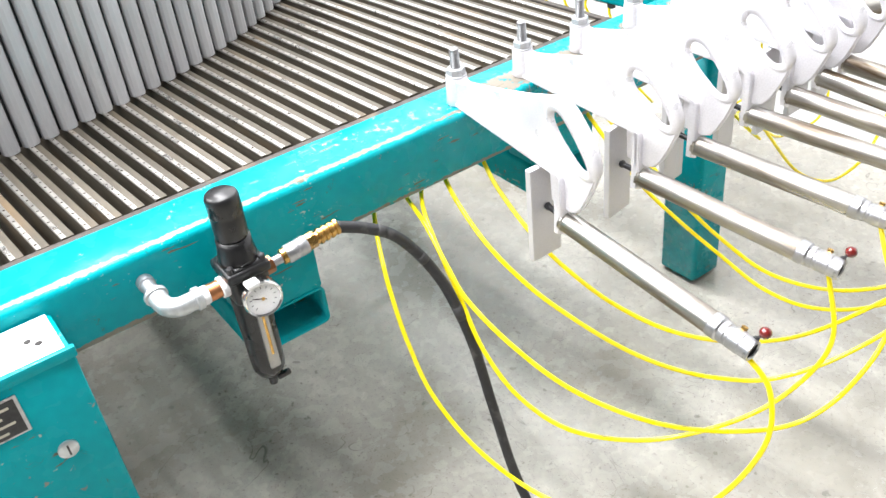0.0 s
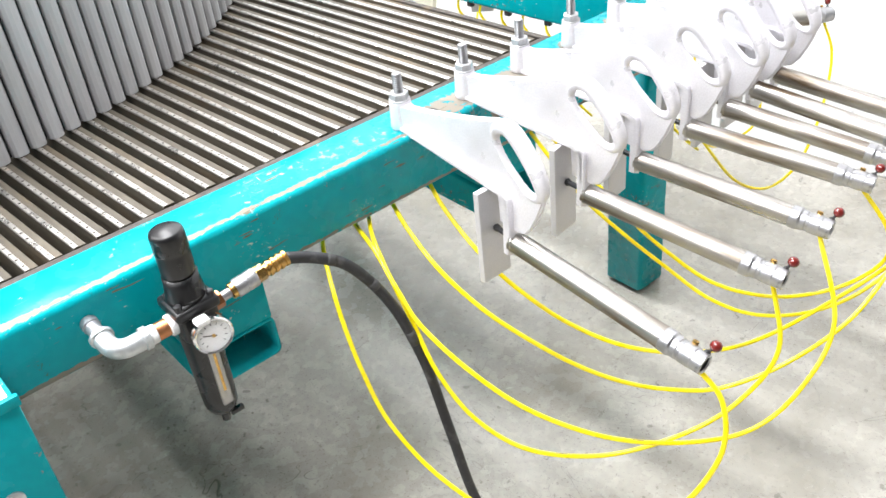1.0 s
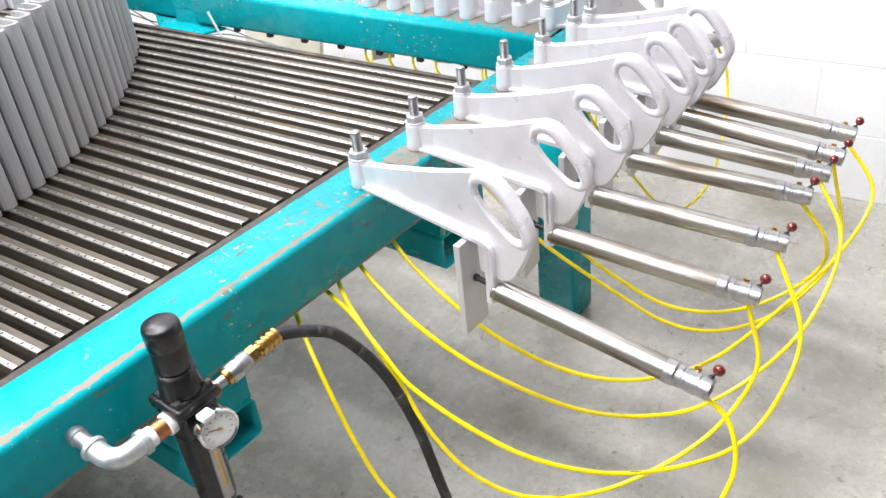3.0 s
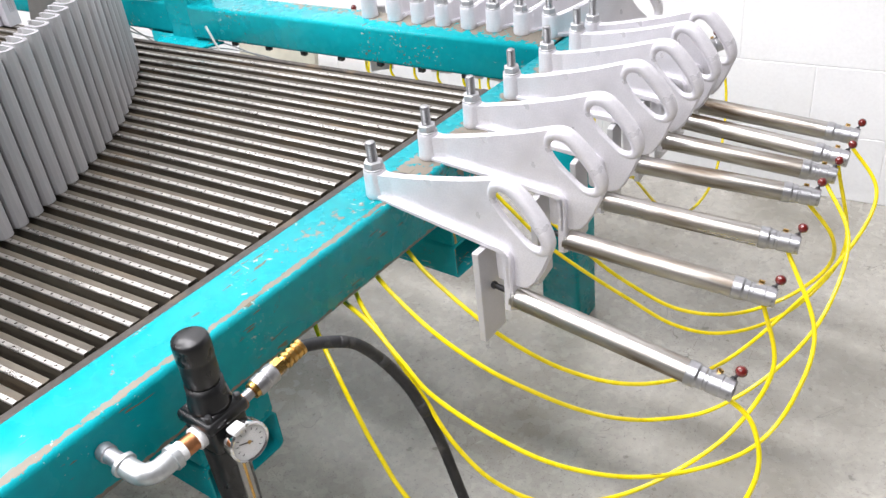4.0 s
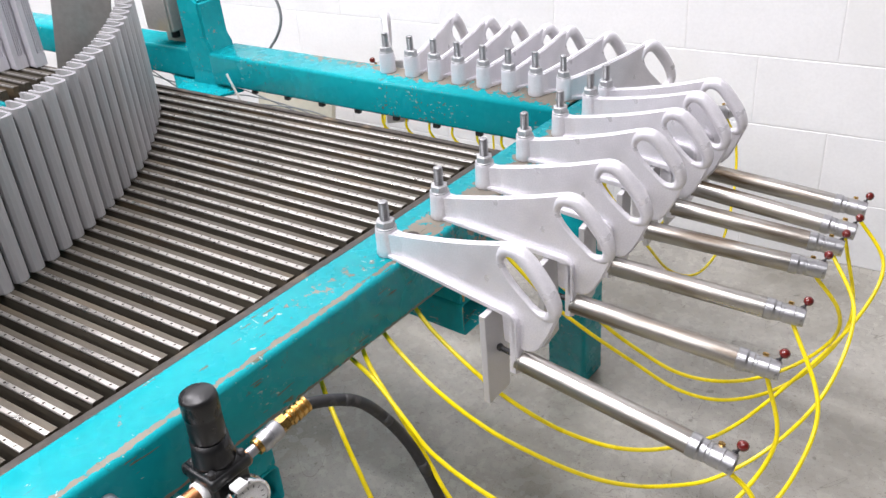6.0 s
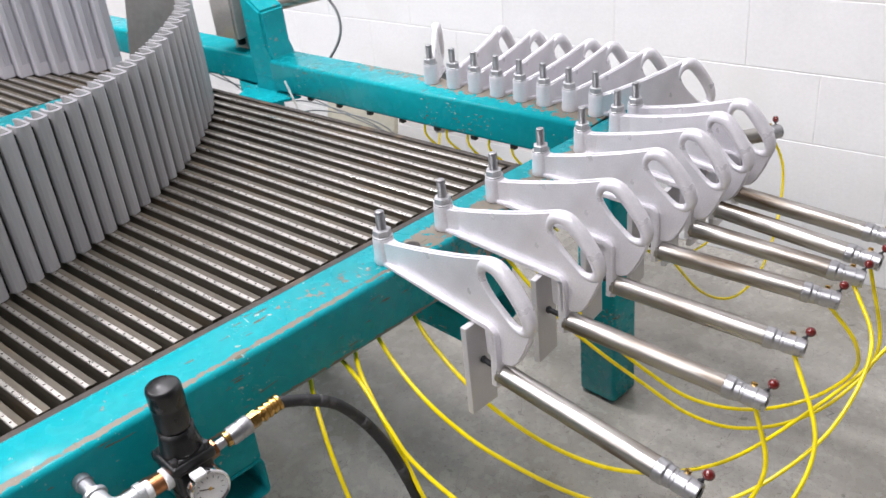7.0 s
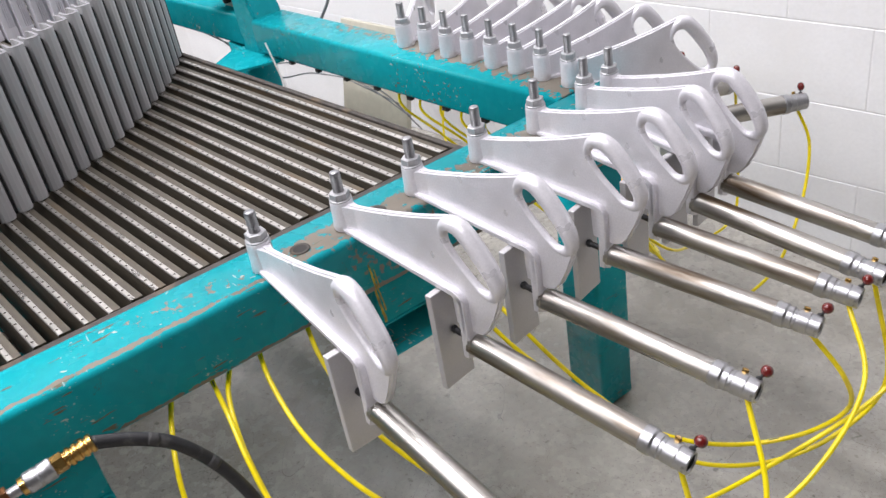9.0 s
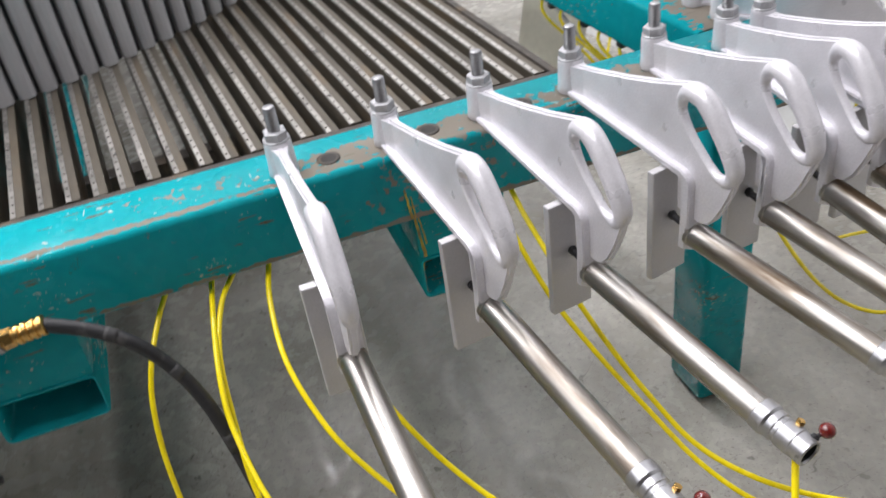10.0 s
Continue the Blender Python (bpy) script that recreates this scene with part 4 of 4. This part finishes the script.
def hose(pts, r=0.0036):
    line = glide(pts, 12)
    ob = tagged(part("air_hose", smooth(sweep(line, r, 10)), M_YELLOW), "thin yellow air hose looping from the beam to a cylinder", "air hose", "yellow air hoses")
    # printed dashes along its top
    k = 0
    for i in range(14, len(line) - 6, 37):
        a, b = line[i], line[i + 2]
        d = (b - a)
        part("printed_mark", sweep([a + Vector((0, 0, r * 0.80)), b + Vector((0, 0, r * 0.80))], r * 0.28, 6), M_PRINT, ob)
    return ob


B0 = TOP - BW
hose([(0.060, 0.615, B0), (0.072, 0.608, 0.598), (0.097, 0.593, 0.583), (0.140, 0.572, 0.555), (0.176, 0.559, 0.515), (0.212, 0.554, 0.450), (0.255, 0.560, 0.365), (0.33, 0.585, 0.285), (0.43, 0.625, 0.240), (0.54, 0.675, 0.250),
      (0.63, 0.735, 0.32), (0.672, 0.785, 0.43), (0.655, 0.809, 0.505), TIPS[0]])
hose([(0.056, 0.673, B0), (0.075, 0.667, 0.600), (0.139, 0.656, 0.583), (0.202, 0.645, 0.545), (0.250, 0.644, 0.505), (0.33, 0.662, 0.455), (0.41, 0.705, 0.396), (0.49, 0.780, 0.342), (0.56, 0.870, 0.312),
      (0.62, 0.955, 0.318), (0.650, 1.03, 0.370), (0.650, 1.10, 0.455), TIPS[2]])
hose([(0.062, 0.703, B0), (0.076, 0.695, 0.602), (0.116, 0.671, 0.590), (0.173, 0.652, 0.558), (0.227, 0.646, 0.498), (0.276, 0.646, 0.422), (0.330, 0.668, 0.346), (0.395, 0.717, 0.290), (0.475, 0.800, 0.275),
      (0.552, 0.888, 0.312), (0.600, 0.950, 0.370), (0.622, 1.00, 0.450), TIPS[1]])
hose([(0.060, 0.748, B0), (0.078, 0.741, 0.603), (0.129, 0.728, 0.582), (0.197, 0.724, 0.545), (0.255, 0.738, 0.503), (0.305, 0.765, 0.460), (0.37, 0.830, 0.385), (0.42, 0.895, 0.330), (0.470, 0.958, 0.300), (0.53, 1.020, 0.300),
      (0.595, 1.105, 0.344), (0.635, 1.22, 0.40), (0.630, 1.34, 0.48), TIPS[4]])
hose([(0.066, 0.825, B0), (0.086, 0.817, 0.600), (0.131, 0.807, 0.575), (0.205, 0.802, 0.537), (0.262, 0.822, 0.485), (0.33, 0.868, 0.420), (0.40, 0.930, 0.370), (0.455, 1.02, 0.330), (0.505, 1.13, 0.310),
      (0.555, 1.27, 0.333), (0.615, 1.42, 0.40), (0.630, 1.52, 0.48), TIPS[6]])
hose([(0.070, 1.050, B0), (0.120, 1.060, 0.560), (0.180, 1.080, 0.490), (0.240, 1.110, 0.430), (0.31, 1.150, 0.365), (0.38, 1.195, 0.300), (0.45, 1.245, 0.270), (0.52, 1.315, 0.275), (0.575, 1.395, 0.315), (0.605, 1.455, 0.40), TIPS[5]])
hose([(0.070, 1.075, B0), (0.130, 1.080, 0.575), (0.215, 1.100, 0.505), (0.270, 1.125, 0.443), (0.325, 1.150, 0.395), (0.385, 1.180, 0.352), (0.44, 1.230, 0.322), (0.49, 1.295, 0.305), (0.55, 1.350, 0.33), (0.60, 1.365, 0.40), (0.605, 1.335, 0.48), TIPS[3]])
LAST = [(0.060, 1.420, B0), (0.110, 1.440, 0.520), (0.170, 1.480, 0.409), (0.197, 1.545, 0.318), (0.2245, 1.614, 0.276), (0.240, 1.680, 0.284), (0.243, 1.745, 0.325), (0.228, 1.82, 0.410), (0.205, 1.865, 0.500)]
for k, (x, a, _) in enumerate(REAR_ARMS):
    p = rear(x, 0.02, TOP2 - RH)
    q = RTIPS[k]
    mid = (p + q) / 2
    if k == len(REAR_ARMS) - 1:
        # the last one hangs free beside the leg
        hose(LAST + [q], 0.0032)
        continue
    hose([p, p + Vector((0.01, 0.0, -0.04)), p + Vector((0.05 + 0.02 * (k % 2), 0.07, -0.13)), p + Vector((0.19 + 0.03 * (k % 3), 0.13, -0.25 - 0.02 * (k % 2))), mid + Vector((0.10 - 0.02 * (k % 3), 0.05, -0.30)), q + Vector((0.05, -0.06, -0.25)), q + Vector((0.01, -0.005, -0.10)), q], 0.0030)

# ---- switch box on the front beam ----
sb = thing("switch_box", "teal sheet steel switch box with white top panel on the beam", "switch box", m=pose(0, 0, 0))
BX0, BX1, BY0, BY1, BZ0, BZ1 = BW + 0.001, 0.198, -0.22, 0.128, 0.36, 0.690
part("case", smooth(box((BX0, BY0, BZ0), (BX1, BY1, BZ1), 0.004)), M_TEAL_BACK, sb)
part("top_panel", smooth(box((BX0 + 0.004, BY0, BZ1 + 0.0005), (BX1 - 0.004, BY1 - 0.006, BZ1 + 0.004), 0.001)), M_WHITE, sb, "white top panel")
part("lip", smooth(box((BX1 - 0.004, BY0, BZ1 - 0.006), (BX1 + 0.004, BY1 + 0.003, BZ1 + 0.009), 0.002)), M_TEAL_BACK, sb)
part("toggle_switch", smooth(lathe([(0.010, 0), (0.010, 0.006), (0.006, 0.009)], 16, m=pose(0.150, 0.045, BZ1 + 0.004))), M_GALV, sb)
# panel holes are flat discs coloured as shade
part("panel_hole", lathe([(0.0045, 0), (0.0045, 0.0005)], 14, m=pose(0.148, 0.090, BZ1 + 0.0042)), M_HOLE_SHADE, sb)
part("selector_plate", smooth(box((0.118, 0.060, BZ1 + 0.0042), (0.138, 0.084, BZ1 + 0.0056), 0.0006)), M_BOARD, sb, "stained beige switch plate")
part("panel_hole", lathe([(0.0045, 0), (0.0045, 0.0005)], 14, m=pose(0.160, 0.100, BZ1 + 0.0042)), M_HOLE_SHADE, sb)
plate = part("name_plate", box((BX1 + 0.001, -0.06, 0.617), (BX1 + 0.003, 0.054, 0.672), 0.0008), M_ALU, sb, "aluminium plate with dark printed field")
part("printed_field", box((BX1 + 0.0030, -0.056, 0.620), (BX1 + 0.0034, 0.050, 0.669)), M_DARK, plate)
for k in range(4):
    for j in range(3):
        part("printed_bar", box((BX1 + 0.0034, -0.048 + 0.033 * j, 0.625 + 0.0110 * k), (BX1 + 0.0037, -0.048 + 0.033 * j + (0.024 if (k + j) % 2 else 0.013), 0.6285 + 0.0110 * k)), M_BOARD, plate)
lock = part("quarter_turn_lock", smooth(lathe([(0.0125, 0), (0.0125, 0.003), (0.0105, 0.0042)], 24, m=along((BX1, 0.078, 0.564), (BX1 + 1, 0.078, 0.564)))), M_GALV, sb, "slotted steel lock")
part("lock_slot", box((BX1 + 0.0040, 0.0768, 0.556), (BX1 + 0.0046, 0.0792, 0.572)), M_DARK, lock)

# ---- control box, cable and tie at the far end of the rear beam ----
cb = thing("junction_box", "grey cast junction box with a black knob beside the upright", "junction box", m=Matrix.Translation(rear(-1.200, 0.03, TOP2 + 0.045)) @ pose(0, 0, 0, 0, 0, 4.4))
part("case", smooth(box((-0.05, -0.035, 0), (0.05, 0.05, 0.16), 0.006, 3)), M_BOXGREY, cb)
part("lid", smooth(box((-0.046, -0.041, 0.004), (0.046, -0.0355, 0.156), 0.003)), M_BOXGREY, cb)
part("knob", smooth(lathe([(0.010, -0.022), (0.012, -0.020), (0.012, -0.004), (0.009, 0.0)], 16, m=pose(0.02, -0.005, 0))), M_BLACK, cb, "black knob")
part("bracket", smooth(box((-0.05, 0.02, -0.0455), (0.05, 0.03, 0.0), 0.002)), M_BOXGREY, cb)
tagged(part("round_bar", smooth(lathe([(0.0155, 0), (0.0155, 0.48)], 20, m=along(rear(-1.30, 0.20, 0.779), rear(-1.081, 0.20, 0.832)))), M_TUBE), "short round steel bar across the upright", "round bar")
tagged(part("cable_tie", box((-0.004, -0.0015, -0.09), (0.004, 0.0015, 0.03), 0.001, m=Matrix.Translation(rear(-0.955, -0.012, TOP2 - 0.07)) @ pose(0, 0, 0, 0, -28, 0)), M_WHITE), "white plastic cable tie end on the frame", "cable tie")
tagged(part("wall_cable", smooth(sweep(glide([rear(-1.20, 0.19, 1.02), rear(-1.06, 0.20, 0.925), rear(-0.980, 0.20, 0.838), rear(-0.954, 0.20, 0.806), rear(-0.948, 0.20, 0.762), rear(-0.970, 0.20, 0.714), rear(-1.019, 0.20, 0.660), rear(-1.10, 0.20, 0.58)], 10), 0.004, 10)), M_GREYCABLE), "grey cable hanging in a curve behind the frame", "cable")
sheet = tagged(part("metal_sheet", smooth(box((-0.01, -0.002, 0), (0.15, 0.002, 0.34), 0.001)), M_SHEET, m=pose(-1.33, 1.075, BARZ + 0.002, 0, 12, 30)), "dull grey metal sheet standing on the grate", "metal sheet")
for k in range(3):
    tagged(part("slung_cable", smooth(sweep(glide([rear(-1.45 + 0.1 * k, 0.03, TOP2 - RH), rear(-1.32 + 0.07 * k, 0.10, 0.56 - 0.03 * k), rear(-1.15 + 0.05 * k, 0.16, 0.55 - 0.02 * k), rear(-0.98 + 0.06 * k, 0.22, 0.48), rear(-0.80, 0.24 + 0.03 * k, 0.44 - 0.05 * k)], 8), 0.0020, 8)), M_GREYCABLE), "dark cable slung below the rear beam", "cable", "slung cables")
board = tagged(part("board", smooth(box((-0.16, -0.01, 0), (0.16, 0.01, 0.52), 0.003), 30), M_BOARD, m=Matrix.Translation(rear(-1.22, 0.40, 0.003)) @ pose(0, 0, 0, -12, 0, 6)), "beige board leaning behind the machine frame", "board")

# ---- painted blocks of the far wall ----
bm = box((0, 0, 0), (0.3978, 0.006, 0.1926), 0.0014, 1)
BLOCK = mesh_of("block", bm, M_WALL)
for r in range(9):
    for c in range(15):
        ob = new("block", BLOCK)
        ob.parent = wall_north
        ob.matrix_basis = pose(-3.5 + 0.4 * c + (0.2 if r % 2 else 0.0) + 0.002, 0.0, 0.195 * r + 0.002)
part("upper_wall", box((-5, 0.0, 1.757), (5, 0.006, CEIL)), M_WALL, wall_north)
